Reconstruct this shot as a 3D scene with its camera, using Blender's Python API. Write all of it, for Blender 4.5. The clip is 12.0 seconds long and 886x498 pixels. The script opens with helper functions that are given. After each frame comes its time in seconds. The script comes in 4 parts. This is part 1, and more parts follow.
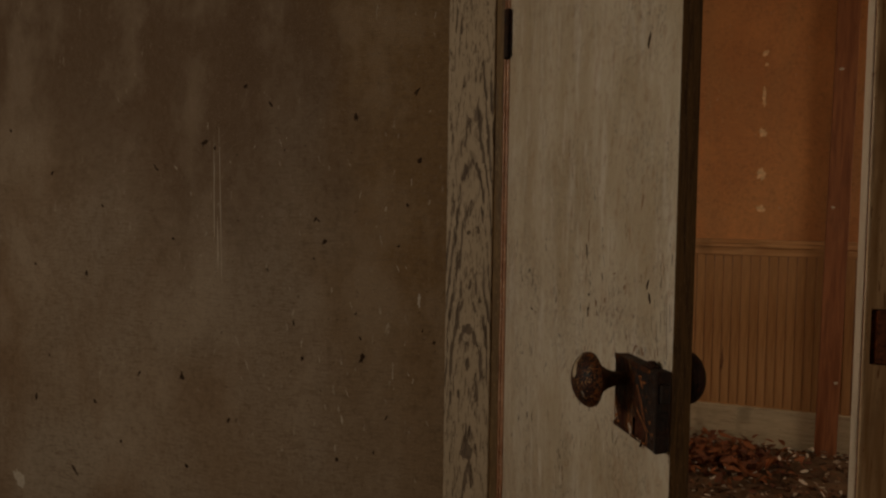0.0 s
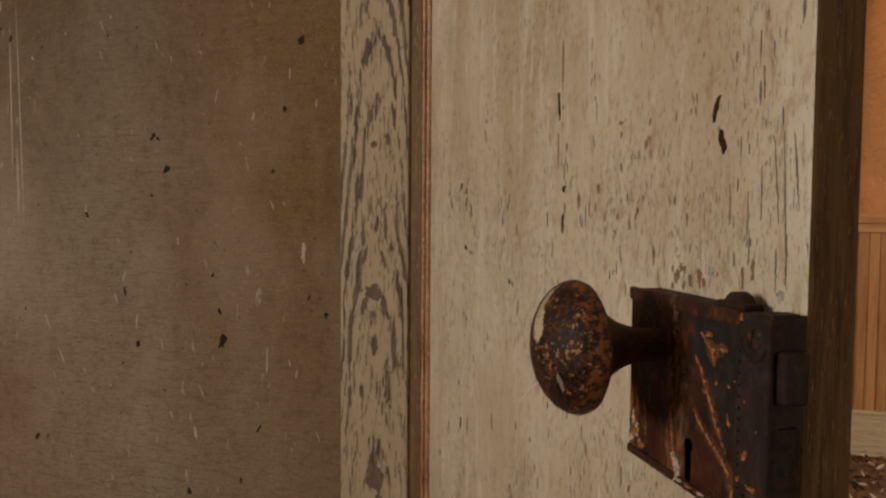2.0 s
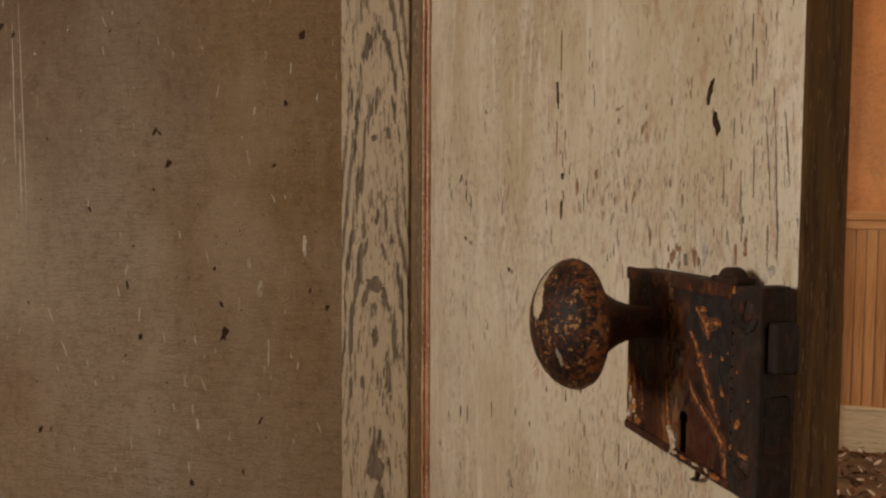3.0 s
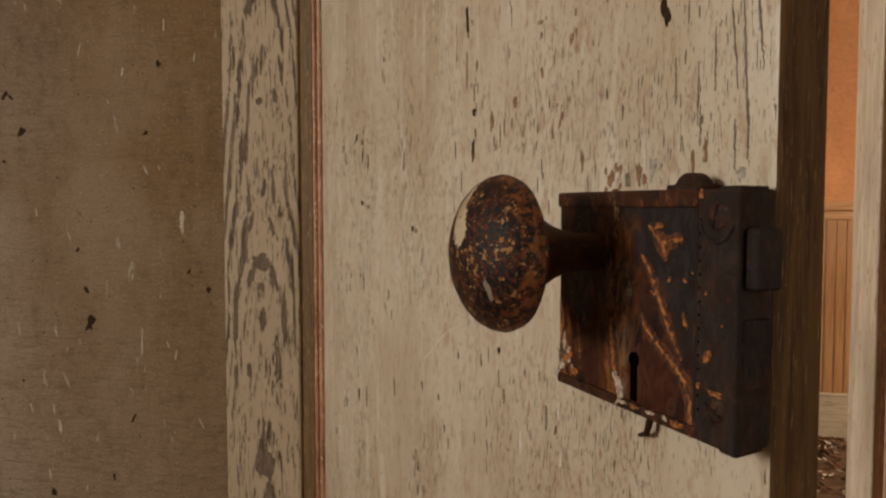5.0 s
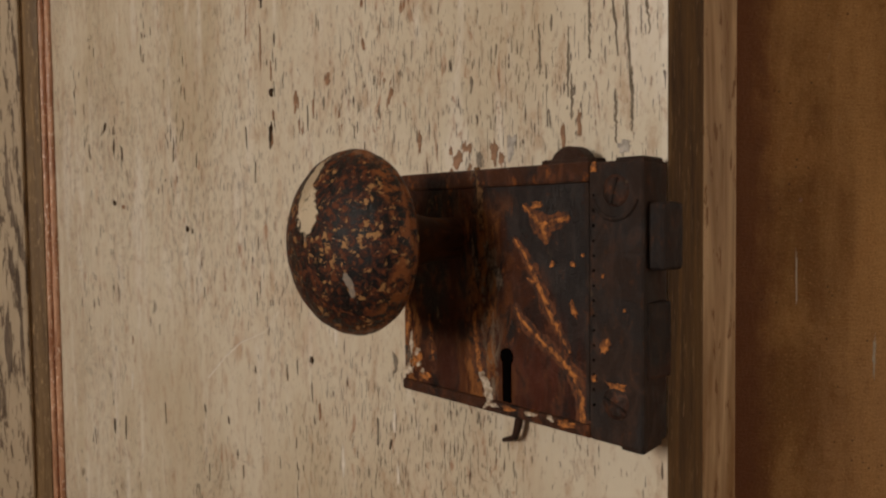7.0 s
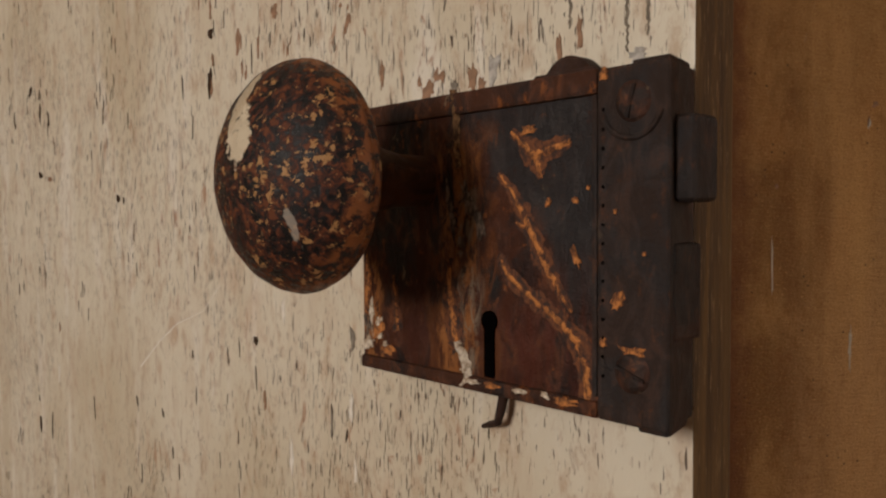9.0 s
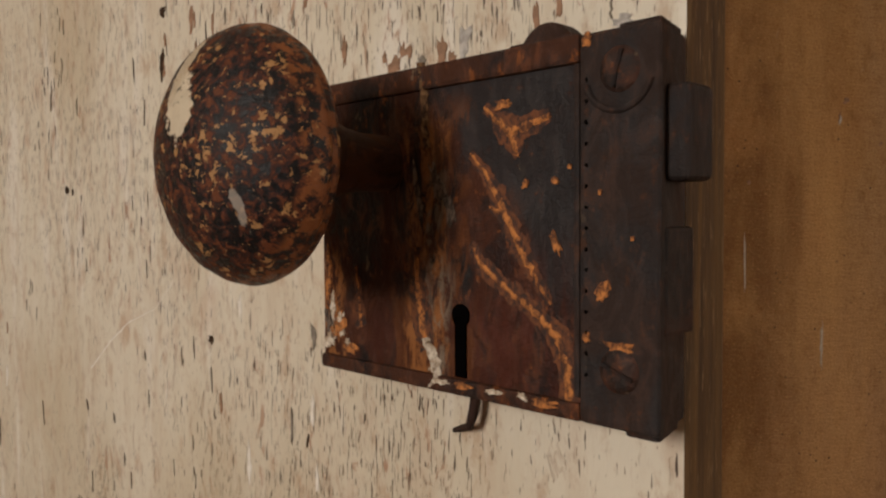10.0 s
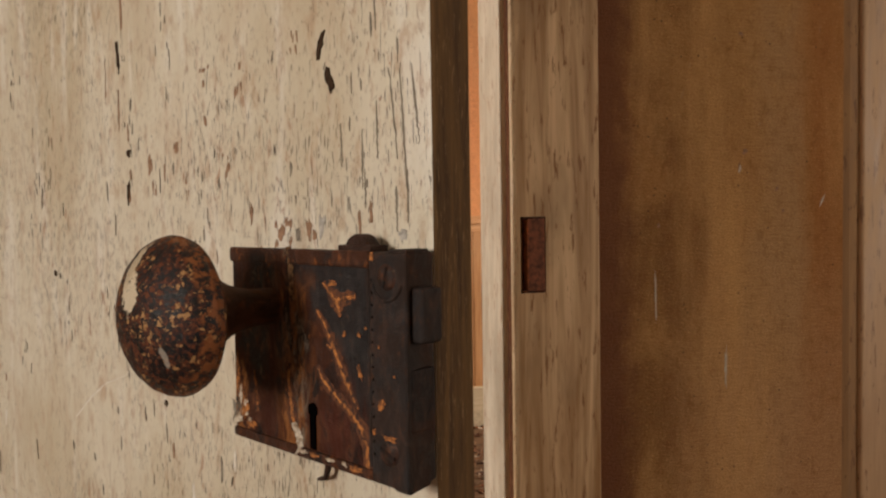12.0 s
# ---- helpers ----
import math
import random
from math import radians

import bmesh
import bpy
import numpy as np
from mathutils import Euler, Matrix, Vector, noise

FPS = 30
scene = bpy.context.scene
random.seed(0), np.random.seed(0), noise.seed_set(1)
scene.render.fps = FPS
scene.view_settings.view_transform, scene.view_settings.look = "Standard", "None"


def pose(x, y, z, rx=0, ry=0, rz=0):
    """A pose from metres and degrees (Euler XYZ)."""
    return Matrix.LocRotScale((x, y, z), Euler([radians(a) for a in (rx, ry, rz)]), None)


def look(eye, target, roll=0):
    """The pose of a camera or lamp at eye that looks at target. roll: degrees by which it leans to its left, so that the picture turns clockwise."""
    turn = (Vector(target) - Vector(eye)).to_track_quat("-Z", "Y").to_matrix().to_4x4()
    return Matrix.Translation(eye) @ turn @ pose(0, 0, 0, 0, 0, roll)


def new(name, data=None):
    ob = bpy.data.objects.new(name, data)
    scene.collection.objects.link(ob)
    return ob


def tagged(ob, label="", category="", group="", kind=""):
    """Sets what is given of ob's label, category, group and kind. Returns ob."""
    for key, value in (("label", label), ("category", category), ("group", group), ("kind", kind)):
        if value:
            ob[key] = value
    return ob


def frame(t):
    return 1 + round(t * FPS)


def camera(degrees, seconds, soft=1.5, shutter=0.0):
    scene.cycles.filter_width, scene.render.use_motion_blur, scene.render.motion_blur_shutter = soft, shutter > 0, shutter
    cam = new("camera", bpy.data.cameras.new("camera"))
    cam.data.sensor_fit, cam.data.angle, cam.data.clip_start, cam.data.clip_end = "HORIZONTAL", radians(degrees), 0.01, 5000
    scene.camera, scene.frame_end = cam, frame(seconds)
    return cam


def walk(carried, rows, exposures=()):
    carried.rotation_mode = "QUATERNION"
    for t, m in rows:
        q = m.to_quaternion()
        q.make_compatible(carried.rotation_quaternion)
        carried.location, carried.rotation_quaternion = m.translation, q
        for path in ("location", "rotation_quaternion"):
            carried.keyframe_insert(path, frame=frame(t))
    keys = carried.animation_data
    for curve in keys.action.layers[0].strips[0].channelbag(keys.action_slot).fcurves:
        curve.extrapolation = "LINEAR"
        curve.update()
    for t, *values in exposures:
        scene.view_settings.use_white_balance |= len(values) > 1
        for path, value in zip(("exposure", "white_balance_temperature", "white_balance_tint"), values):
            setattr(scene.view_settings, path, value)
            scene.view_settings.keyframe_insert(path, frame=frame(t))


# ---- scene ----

# ---- camera and walk ----
cam = camera(58.9, 12.0, soft=2.3)
PATH = [
    (0, (0.459, -1.496, 1.081), (-0.272, 0.363, 0.973), 0.8),
    (0.5, (0.389, -1.223, 1.041), (-0.325, 0.642, 0.929), 0.8),
    (1, (0.345, -1.05, 1.004), (-0.313, 0.836, 0.893), 0.6),
    (1.5, (0.324, -0.978, 0.968), (-0.325, 0.911, 0.856), 0.6),
    (2, (0.348, -0.969, 0.951), (-0.287, 0.924, 0.84), 0.4),
    (2.5, (0.353, -0.97, 0.945), (-0.28, 0.923, 0.836), 0.5),
    (3, (0.35, -0.98, 0.942), (-0.282, 0.915, 0.83), 0.3),
    (3.2, (0.354, -0.974, 0.941), (-0.283, 0.919, 0.826), 0.4),
    (4.8, (0.327, -0.924, 0.91), (-0.095, 1.028, 0.796), -0.1),
    (5, (0.325, -0.916, 0.904), (-0.04, 1.047, 0.795), -0.0),
    (5.5, (0.313, -0.891, 0.898), (0.112, 1.097, 0.805), -0.3),
    (6, (0.29, -0.883, 0.891), (0.254, 1.115, 0.804), -0.2),
    (6.5, (0.298, -0.882, 0.894), (0.477, 1.109, 0.815), -0.2),
    (6.7, (0.292, -0.877, 0.895), (0.542, 1.105, 0.807), -0.7),
    (8.3, (0.258, -0.851, 0.88), (0.621, 1.114, 0.799), -0.6),
    (8.5, (0.267, -0.841, 0.878), (0.63, 1.124, 0.797), -0.4),
    (9, (0.286, -0.819, 0.874), (0.685, 1.139, 0.792), -0.4),
    (9.5, (0.286, -0.801, 0.869), (0.725, 1.148, 0.787), -0.4),
    (10, (0.291, -0.8, 0.87), (0.762, 1.142, 0.787), -0.4),
    (10.5, (0.293, -0.827, 0.876), (0.789, 1.108, 0.793), -0.5),
    (11, (0.299, -0.869, 0.899), (0.805, 1.064, 0.816), -0.7),
    (11.5, (0.307, -0.903, 0.91), (0.812, 1.03, 0.827), -0.8),
    (12, (0.315, -0.925, 0.922), (0.82, 1.008, 0.841), -0.9),
]
EXPOSURES = [
    (0.0, -2.0, 7650, 10), (0.5, -1.6, 7500, 10), (1.0, -1.22, 7300, 10), (1.5, -0.9, 7080, 10), (2.0, -0.65, 6980, 10), (2.5, -0.5, 6930, 10),
    (3.0, -0.45, 7000, 10), (5.0, -0.45, 6850, 10), (6.5, -0.4, 6700, 10), (8.5, -0.22, 6400, 10), (9.5, -0.13, 6250, 10), (10.0, -0.04, 6290, 10), (10.5, 0.07, 6350, 11), (11.0, 0.05, 6400, 10), (12.0, 0.02, 6450, 9),
]
walk(cam, [(t, look(eye, target, roll)) for t, eye, target, roll in PATH], EXPOSURES)

# ---- world and large lights ----
SIDE_LIGHT, END_LIGHT, FAR_LIGHT, FAR_SIDE_LIGHT = 64.0, 23.5, 40.0, 54.0
world = bpy.data.worlds.new("sky")
scene.world = world
world.use_nodes = True
sky = world.node_tree.nodes.new("ShaderNodeTexSky")
sky.sky_type, sky.sun_disc = "NISHITA", False
sky.sun_elevation, sky.sun_rotation = radians(35), radians(250)
world.node_tree.links.new(sky.outputs[0], world.node_tree.nodes["Background"].inputs[0])
world.node_tree.nodes["Background"].inputs[1].default_value = 0.1


def window_light(name, at, target, width, height, watts, colour):
    data = bpy.data.lights.new(name, "AREA")
    data.shape, data.size, data.size_y, data.energy, data.color = "RECTANGLE", width, height, watts, colour
    ob = new(name, data)
    ob.matrix_world = look(at, target)
    return ob


window_light("window_light_side", (-2.16, -2.35, 1.55), (0.35, -0.6, 0.9), 0.75, 0.95, SIDE_LIGHT, (1.0, 0.9, 0.79))
# unseen end window, added so that the brown wall gets light
window_light("window_light_end", (2.76, -2.0, 1.1), (0.9, 0.0, 0.75), 0.9, 1.2, END_LIGHT, (1.0, 0.86, 0.7))
window_light("window_light_far", (2.76, 1.75, 1.3), (1.2, 2.5, 0.3), 1.0, 1.2, FAR_LIGHT, (1.0, 0.86, 0.7))
window_light("window_light_far_side", (-1.66, 0.95, 1.2), (0.6, 0.75, 0.9), 0.9, 1.2, FAR_SIDE_LIGHT, (1.0, 0.86, 0.7))


# ---- materials ----
class Nodes:
    """A node material under construction; sockets are passed from call to call."""

    def __init__(self, name, rough=0.6, metal=0.0):
        self.mat = bpy.data.materials.new(name)
        self.mat.use_nodes = True
        self.tree = self.mat.node_tree
        self.bsdf = self.tree.nodes["Principled BSDF"]
        self.bsdf.inputs["Roughness"].default_value = rough
        self.bsdf.inputs["Metallic"].default_value = metal
        self.co = self.tree.nodes.new("ShaderNodeTexCoord").outputs["Object"]

    def put(self, socket, value):
        if hasattr(value, "is_output"):
            self.tree.links.new(value, socket)
        else:
            socket.default_value = value

    def at(self, scale, offset=(0, 0, 0), source=None):
        n = self.tree.nodes.new("ShaderNodeMapping")
        self.put(n.inputs["Vector"], source or self.co)
        n.inputs["Scale"].default_value = scale
        n.inputs["Location"].default_value = offset
        return n.outputs[0]

    def noise(self, scale, detail=4.0, rough=0.55, distort=0.0, offset=(0, 0, 0), source=None):
        n = self.tree.nodes.new("ShaderNodeTexNoise")
        self.put(n.inputs["Vector"], self.at(scale, offset, source))
        n.inputs["Scale"].default_value = 1.0
        n.inputs["Detail"].default_value = detail
        n.inputs["Roughness"].default_value = rough
        n.inputs["Distortion"].default_value = distort
        return n.outputs["Fac"]

    def cells(self, scale, feature="F1", out="Distance", source=None, random=1.0):
        n = self.tree.nodes.new("ShaderNodeTexVoronoi")
        n.feature = feature
        self.put(n.inputs["Vector"], self.at(scale, (0, 0, 0), source))
        n.inputs["Scale"].default_value = 1.0
        n.inputs["Randomness"].default_value = random
        return n.outputs[out]

    def math(self, kind, a, b=0.0, c=0.0):
        n = self.tree.nodes.new("ShaderNodeMath")
        n.operation = kind
        for socket, value in zip(n.inputs, (a, b, c)):
            self.put(socket, value)
        return n.outputs[0]

    def split(self):
        n = self.tree.nodes.new("ShaderNodeSeparateXYZ")
        self.put(n.inputs[0], self.co)
        return n.outputs

    def step(self, value, low, high, to0=0.0, to1=1.0):
        n = self.tree.nodes.new("ShaderNodeMapRange")
        n.interpolation_type = "SMOOTHSTEP"
        for socket, v in zip(n.inputs, (value, low, high, to0, to1)):
            self.put(socket, v)
        return n.outputs[0]

    def mix(self, fac, a, b):
        n = self.tree.nodes.new("ShaderNodeMix")
        n.data_type = "RGBA"
        self.put(n.inputs[0], fac)
        for socket, v in zip(n.inputs[6:8], (a, b)):
            self.put(socket, v if hasattr(v, "is_output") else (*v, 1.0))
        return n.outputs[2]

    def random(self):
        return self.tree.nodes.new("ShaderNodeObjectInfo").outputs["Random"]

    def island(self):
        return self.tree.nodes.new("ShaderNodeNewGeometry").outputs["Random Per Island"]

    def done(self, colour, height=None, depth=0.001, strength=0.6, rough=None, metal=None):
        self.put(self.bsdf.inputs["Base Color"], colour if hasattr(colour, "is_output") else (*colour, 1.0))
        if height is not None:
            b = self.tree.nodes.new("ShaderNodeBump")
            b.inputs["Strength"].default_value, b.inputs["Distance"].default_value = strength, depth
            self.put(b.inputs["Height"], height)
            self.put(self.bsdf.inputs["Normal"], b.outputs[0])
        if rough is not None:
            self.put(self.bsdf.inputs["Roughness"], rough)
        if metal is not None:
            self.put(self.bsdf.inputs["Metallic"], metal)
        return self.mat


def door_paint():
    n = Nodes("weathered cream paint", 0.55)
    patches = n.noise((5, 5, 3), 4, 0.6)
    base = n.mix(n.step(patches, 0.40, 0.60), (0.545, 0.455, 0.325), (0.665, 0.592, 0.470))
    base = n.mix(n.step(n.noise((70, 70, 16), 5, 0.65), 0.48, 0.68, 0, 0.35), base, (0.52, 0.39, 0.275))
    base = n.mix(n.step(n.noise((34, 34, 6), 5, 0.65, 0.5, offset=(0, 0, 7)), 0.52, 0.64, 0, 0.65), base, (0.75, 0.69, 0.60))
    base = n.mix(n.step(n.noise((90, 90, 45), 5, 0.7, offset=(3, 0, 1)), 0.51, 0.66, 0, 0.6), base, (0.42, 0.27, 0.165))
    lots = n.noise((9, 9, 6), 3, offset=(9, 0, 4))
    streak = n.noise((1150, 1150, 120), 2, 0.5, 0.4)
    crack = n.step(n.math("SUBTRACT", streak, n.step(lots, 0.36, 0.62, 0.695, 0.622)), 0.0, 0.014, 0, 0.95)
    long = n.noise((1100, 1100, 42), 2, 0.5, 0.3, offset=(4, 0, 9))
    split = n.step(n.math("SUBTRACT", long, n.step(lots, 0.36, 0.62, 0.75, 0.69)), 0.0, 0.03, 0, 0.85)
    fine = n.noise((1350, 1350, 210), 2, 0.5, 0.4, offset=(1, 5, 2))
    hair = n.step(n.math("SUBTRACT", fine, n.step(lots, 0.3, 0.7, 0.70, 0.64)), 0.0, 0.03, 0, 0.7)
    flake = n.step(n.noise((170, 170, 60), 5, 0.65, 0.8, offset=(2, 1, 8)), 0.60, 0.67, 0, 0.35)
    blush = n.step(n.noise((14, 14, 9), 5, 0.7, 0.6, offset=(6, 0, 2)), 0.55, 0.72, 0, 0.45)
    base = n.mix(blush, base, (0.50, 0.33, 0.22))
    grey = n.step(n.noise((3, 3, 2), 3, offset=(1, 1, 3)), 0.45, 0.6)
    grain = n.mix(grey, (0.05, 0.025, 0.014), (0.11, 0.08, 0.06))
    smudge = n.math("MULTIPLY", n.step(n.noise((150, 150, 48), 5, 0.7, 0.8, offset=(5, 2, 3)), 0.59, 0.66), n.step(lots, 0.40, 0.60, 0.15, 0.85))
    base = n.mix(smudge, base, (0.36, 0.19, 0.11))
    chalk = n.step(n.noise((55, 55, 9), 5, 0.68, 0.5, offset=(8, 3, 5)), 0.58, 0.70, 0, 0.5)
    base = n.mix(chalk, base, (0.75, 0.70, 0.62))
    bald = n.step(n.noise((260, 260, 95), 5, 0.7, 0.6, offset=(7, 7, 1)), 0.59, 0.65, 0, 0.45)
    base = n.mix(n.math("MULTIPLY", bald, n.step(lots, 0.35, 0.6, 0.4, 1.0)), base, (0.42, 0.28, 0.185))
    c = n.mix(flake, base, (0.31, 0.165, 0.095))
    c = n.mix(hair, c, (0.26, 0.15, 0.09))
    c = n.mix(split, c, grain)
    c = n.mix(crack, c, grain)
    low = n.math("ADD", n.math("ADD", crack, split), n.math("MULTIPLY", n.math("ADD", flake, hair), 0.5))
    height = n.math("SUBTRACT", n.math("MULTIPLY", n.noise((220, 220, 50), 4, 0.6), 0.5), low)
    return n.done(c, height, 0.0013, 0.9, n.step(n.noise((25, 25, 12), 3), 0.3, 0.7, 0.42, 0.66))


def casing_paint(xc=0.0):
    """Cream paint worn off along the arched grain of a flat-sawn board."""
    n = Nodes("cream paint over worn grain", 0.65)
    x, y, z = n.split()
    across = n.math("DIVIDE", n.math("SUBTRACT", x, xc), 0.045)
    arch = n.math("MULTIPLY", n.math("MULTIPLY", across, across), 1.15)
    wave = n.math("ADD", n.math("MULTIPLY", z, 4.5), arch)
    wave = n.math("ADD", wave, n.math("MULTIPLY", n.noise((22, 5, 5), 3, 0.5), 1.3))
    band = n.math("SINE", n.math("MULTIPLY", wave, 13.0))
    worn = n.noise((190, 190, 24), 5, 0.62, 0.8)
    side = n.step(n.noise((30, 30, 4), 2, offset=(4, 0, 2)), 0.35, 0.65, -0.25, 0.2)
    fac = n.math("ADD", n.math("MULTIPLY", band, 0.13), n.math("ADD", worn, n.math("MULTIPLY", side, 0.5)))
    rimmed = n.math("MULTIPLY", n.step(fac, 0.625, 0.645), n.step(fac, 0.660, 0.690, 1, 0))
    bare = n.step(fac, 0.655, 0.675)
    crack = n.step(n.math("ADD", n.noise((480, 480, 48), 3, 0.55, 0.9, offset=(2, 0, 5)), n.math("MULTIPLY", band, 0.035)), 0.585, 0.62)
    paint = n.mix(n.noise((30, 30, 14), 5, 0.65), (0.40, 0.312, 0.208), (0.565, 0.46, 0.335))
    wood = n.mix(n.step(n.noise((200, 60, 14), 4), 0.35, 0.65), (0.12, 0.084, 0.056), (0.25, 0.188, 0.134))
    c = n.mix(bare, paint, wood)
    c = n.mix(n.math("MULTIPLY", rimmed, 0.8), c, (0.10, 0.060, 0.034))
    c = n.mix(n.math("MULTIPLY", crack, 0.8), c, (0.10, 0.06, 0.035))
    height = n.math("SUBTRACT", n.math("MULTIPLY", n.noise((260, 80, 40), 3), 0.3), n.math("ADD", bare, crack))
    return n.done(c, height, 0.0016, 0.9)


def wall_paint(name, low, high, stain, offset, streaks=0.5, band=None, shade_brown=None):
    n = Nodes(name, 0.6)
    x, y, z = n.split()
    big = n.noise((1.6, 1.6, 1.3), 4, 0.5, 0.4, offset=offset)
    c = n.mix(n.step(big, 0.34, 0.64), low, high)
    c = n.mix(n.step(n.noise((2.6, 2.6, 1.1), 5, 0.6, 0.8, offset=(offset[0] + 3, 0, offset[2] + 1)), 0.44, 0.66, 0, 0.8), c, stain)
    if shade_brown:
        # browned paint with the upper wall's shade put into its colour, deeper towards the top
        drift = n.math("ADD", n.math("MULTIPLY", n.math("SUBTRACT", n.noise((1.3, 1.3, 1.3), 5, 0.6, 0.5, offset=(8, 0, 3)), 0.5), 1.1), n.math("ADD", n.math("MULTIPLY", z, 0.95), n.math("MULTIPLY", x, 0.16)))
        c = n.mix(n.step(drift, 0.42, 1.2, 0, 0.92), c, shade_brown)
    if shade_brown:
        # browner paint beside the casing, more so higher up
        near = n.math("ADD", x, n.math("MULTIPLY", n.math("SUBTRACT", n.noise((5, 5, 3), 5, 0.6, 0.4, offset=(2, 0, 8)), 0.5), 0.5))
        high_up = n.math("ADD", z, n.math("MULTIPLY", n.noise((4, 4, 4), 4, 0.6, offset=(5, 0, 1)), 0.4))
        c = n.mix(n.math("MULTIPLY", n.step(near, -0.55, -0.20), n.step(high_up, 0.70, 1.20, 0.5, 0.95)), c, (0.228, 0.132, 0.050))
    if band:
        # uneven upright bands: darker by the casing, paler then orange further right
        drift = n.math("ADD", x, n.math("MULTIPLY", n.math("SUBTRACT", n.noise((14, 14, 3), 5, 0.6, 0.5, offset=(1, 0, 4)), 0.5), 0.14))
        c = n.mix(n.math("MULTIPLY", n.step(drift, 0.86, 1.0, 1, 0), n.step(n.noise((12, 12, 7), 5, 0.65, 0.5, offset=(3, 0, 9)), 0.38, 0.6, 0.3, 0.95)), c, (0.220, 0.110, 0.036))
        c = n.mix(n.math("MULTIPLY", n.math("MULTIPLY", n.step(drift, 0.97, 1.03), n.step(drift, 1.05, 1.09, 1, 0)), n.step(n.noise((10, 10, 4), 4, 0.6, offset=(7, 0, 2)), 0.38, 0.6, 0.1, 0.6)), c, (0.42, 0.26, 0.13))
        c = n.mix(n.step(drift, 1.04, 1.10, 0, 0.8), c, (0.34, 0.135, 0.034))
        # pinkish paint low down, made paler for the stronger light there
        low_lit = n.math("ADD", z, n.math("MULTIPLY", n.noise((6, 6, 3), 5, 0.6, offset=(2, 0, 7)), 0.5))
        c = n.mix(n.math("MULTIPLY", n.step(low_lit, 0.84, 1.18, 0.75, 0), n.step(drift, 0.82, 0.98)), c, (0.45, 0.26, 0.13))
    grime = n.noise((60, 60, 40), 6, 0.75, offset=offset)
    c = n.mix(n.step(grime, 0.47, 0.72, 0, 0.5), c, tuple(0.45 * v for v in stain))
    c = n.mix(n.step(n.noise((30, 30, 300), 5, 0.7, 1.2), 0.47, 0.64, 0, 0.25 if band else 0.6), c, tuple(0.6 * v for v in stain))
    c = n.mix(n.step(n.noise((8, 8, 1.2) if band else (5, 5, 3), 4, 0.6, offset=(4, 0, 6)), 0.47, 0.68, 0, 0.5 if band else 0.3), c, tuple(min(1, 1.35 * v) for v in high))
    pale = n.math("MULTIPLY", n.step(n.noise((120, 120, 34), 3, 0.5, 0.9, offset=(7, 0, 3)), 0.66, 0.71), n.step(n.noise((6, 6, 5), 2, offset=(2, 0, 5)), 0.5, 0.6, 0, streaks))
    c = n.mix(pale, c, (0.55, 0.49, 0.40))
    c = n.mix(n.step(n.noise((330, 330, 400), 4, 0.7, offset=(3, 5, 1)), 0.50, 0.66, 0, 0.5), c, tuple(0.55 * v for v in stain))
    c = n.mix(n.step(n.noise((240, 240, 420), 4, 0.7, 0.4, offset=(6, 1, 9)), 0.55, 0.70, 0, 0.5), c, tuple(min(1, 1.45 * v) for v in high))
    dots = n.step(n.cells((85, 85, 85)), 0.08, 0.15, 1, 0)
    few = n.step(n.noise((16, 16, 16), 3, offset=(1, 2, 7)), 0.54, 0.58)
    c = n.mix(n.math("MULTIPLY", n.math("MULTIPLY", dots, few), 0.85), c, (0.05, 0.03, 0.02))
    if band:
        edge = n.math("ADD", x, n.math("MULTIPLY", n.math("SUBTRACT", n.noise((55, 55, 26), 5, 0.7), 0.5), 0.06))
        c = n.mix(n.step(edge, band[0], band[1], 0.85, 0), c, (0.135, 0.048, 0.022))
    height = n.math("ADD", n.math("MULTIPLY", n.noise((44, 44, 330), 4, 0.6, 0.9), 0.6), n.noise((260, 260, 260), 4, 0.65))
    return n.done(c, height, 0.0024, 0.9, n.step(grime, 0.3, 0.7, 0.6, 0.8))


def wood(name, dark, light, along=(60, 60, 4), rough=0.55, wear=None, patch=0.5):
    n = Nodes(name, rough)
    r = n.random()
    grain = n.noise(along, 5, 0.62, 0.7)
    c = n.mix(n.step(n.math("ADD", grain, n.math("MULTIPLY", n.math("SUBTRACT", r, 0.5), 0.12)), 0.3, 0.7), dark, light)
    c = n.mix(n.step(n.noise((7, 7, 3), 4, 0.6), 0.5, 0.75, 0, patch), c, tuple(0.45 * v for v in dark))
    if wear:
        c = n.mix(n.step(n.noise((along[0] * 4, along[1] * 4, along[2] * 8), 4, 0.7), 0.58, 0.64), c, wear)
    return n.done(c, grain, 0.0015, 0.6, n.step(grain, 0.3, 0.7, rough - 0.1, min(1, rough + 0.15)))


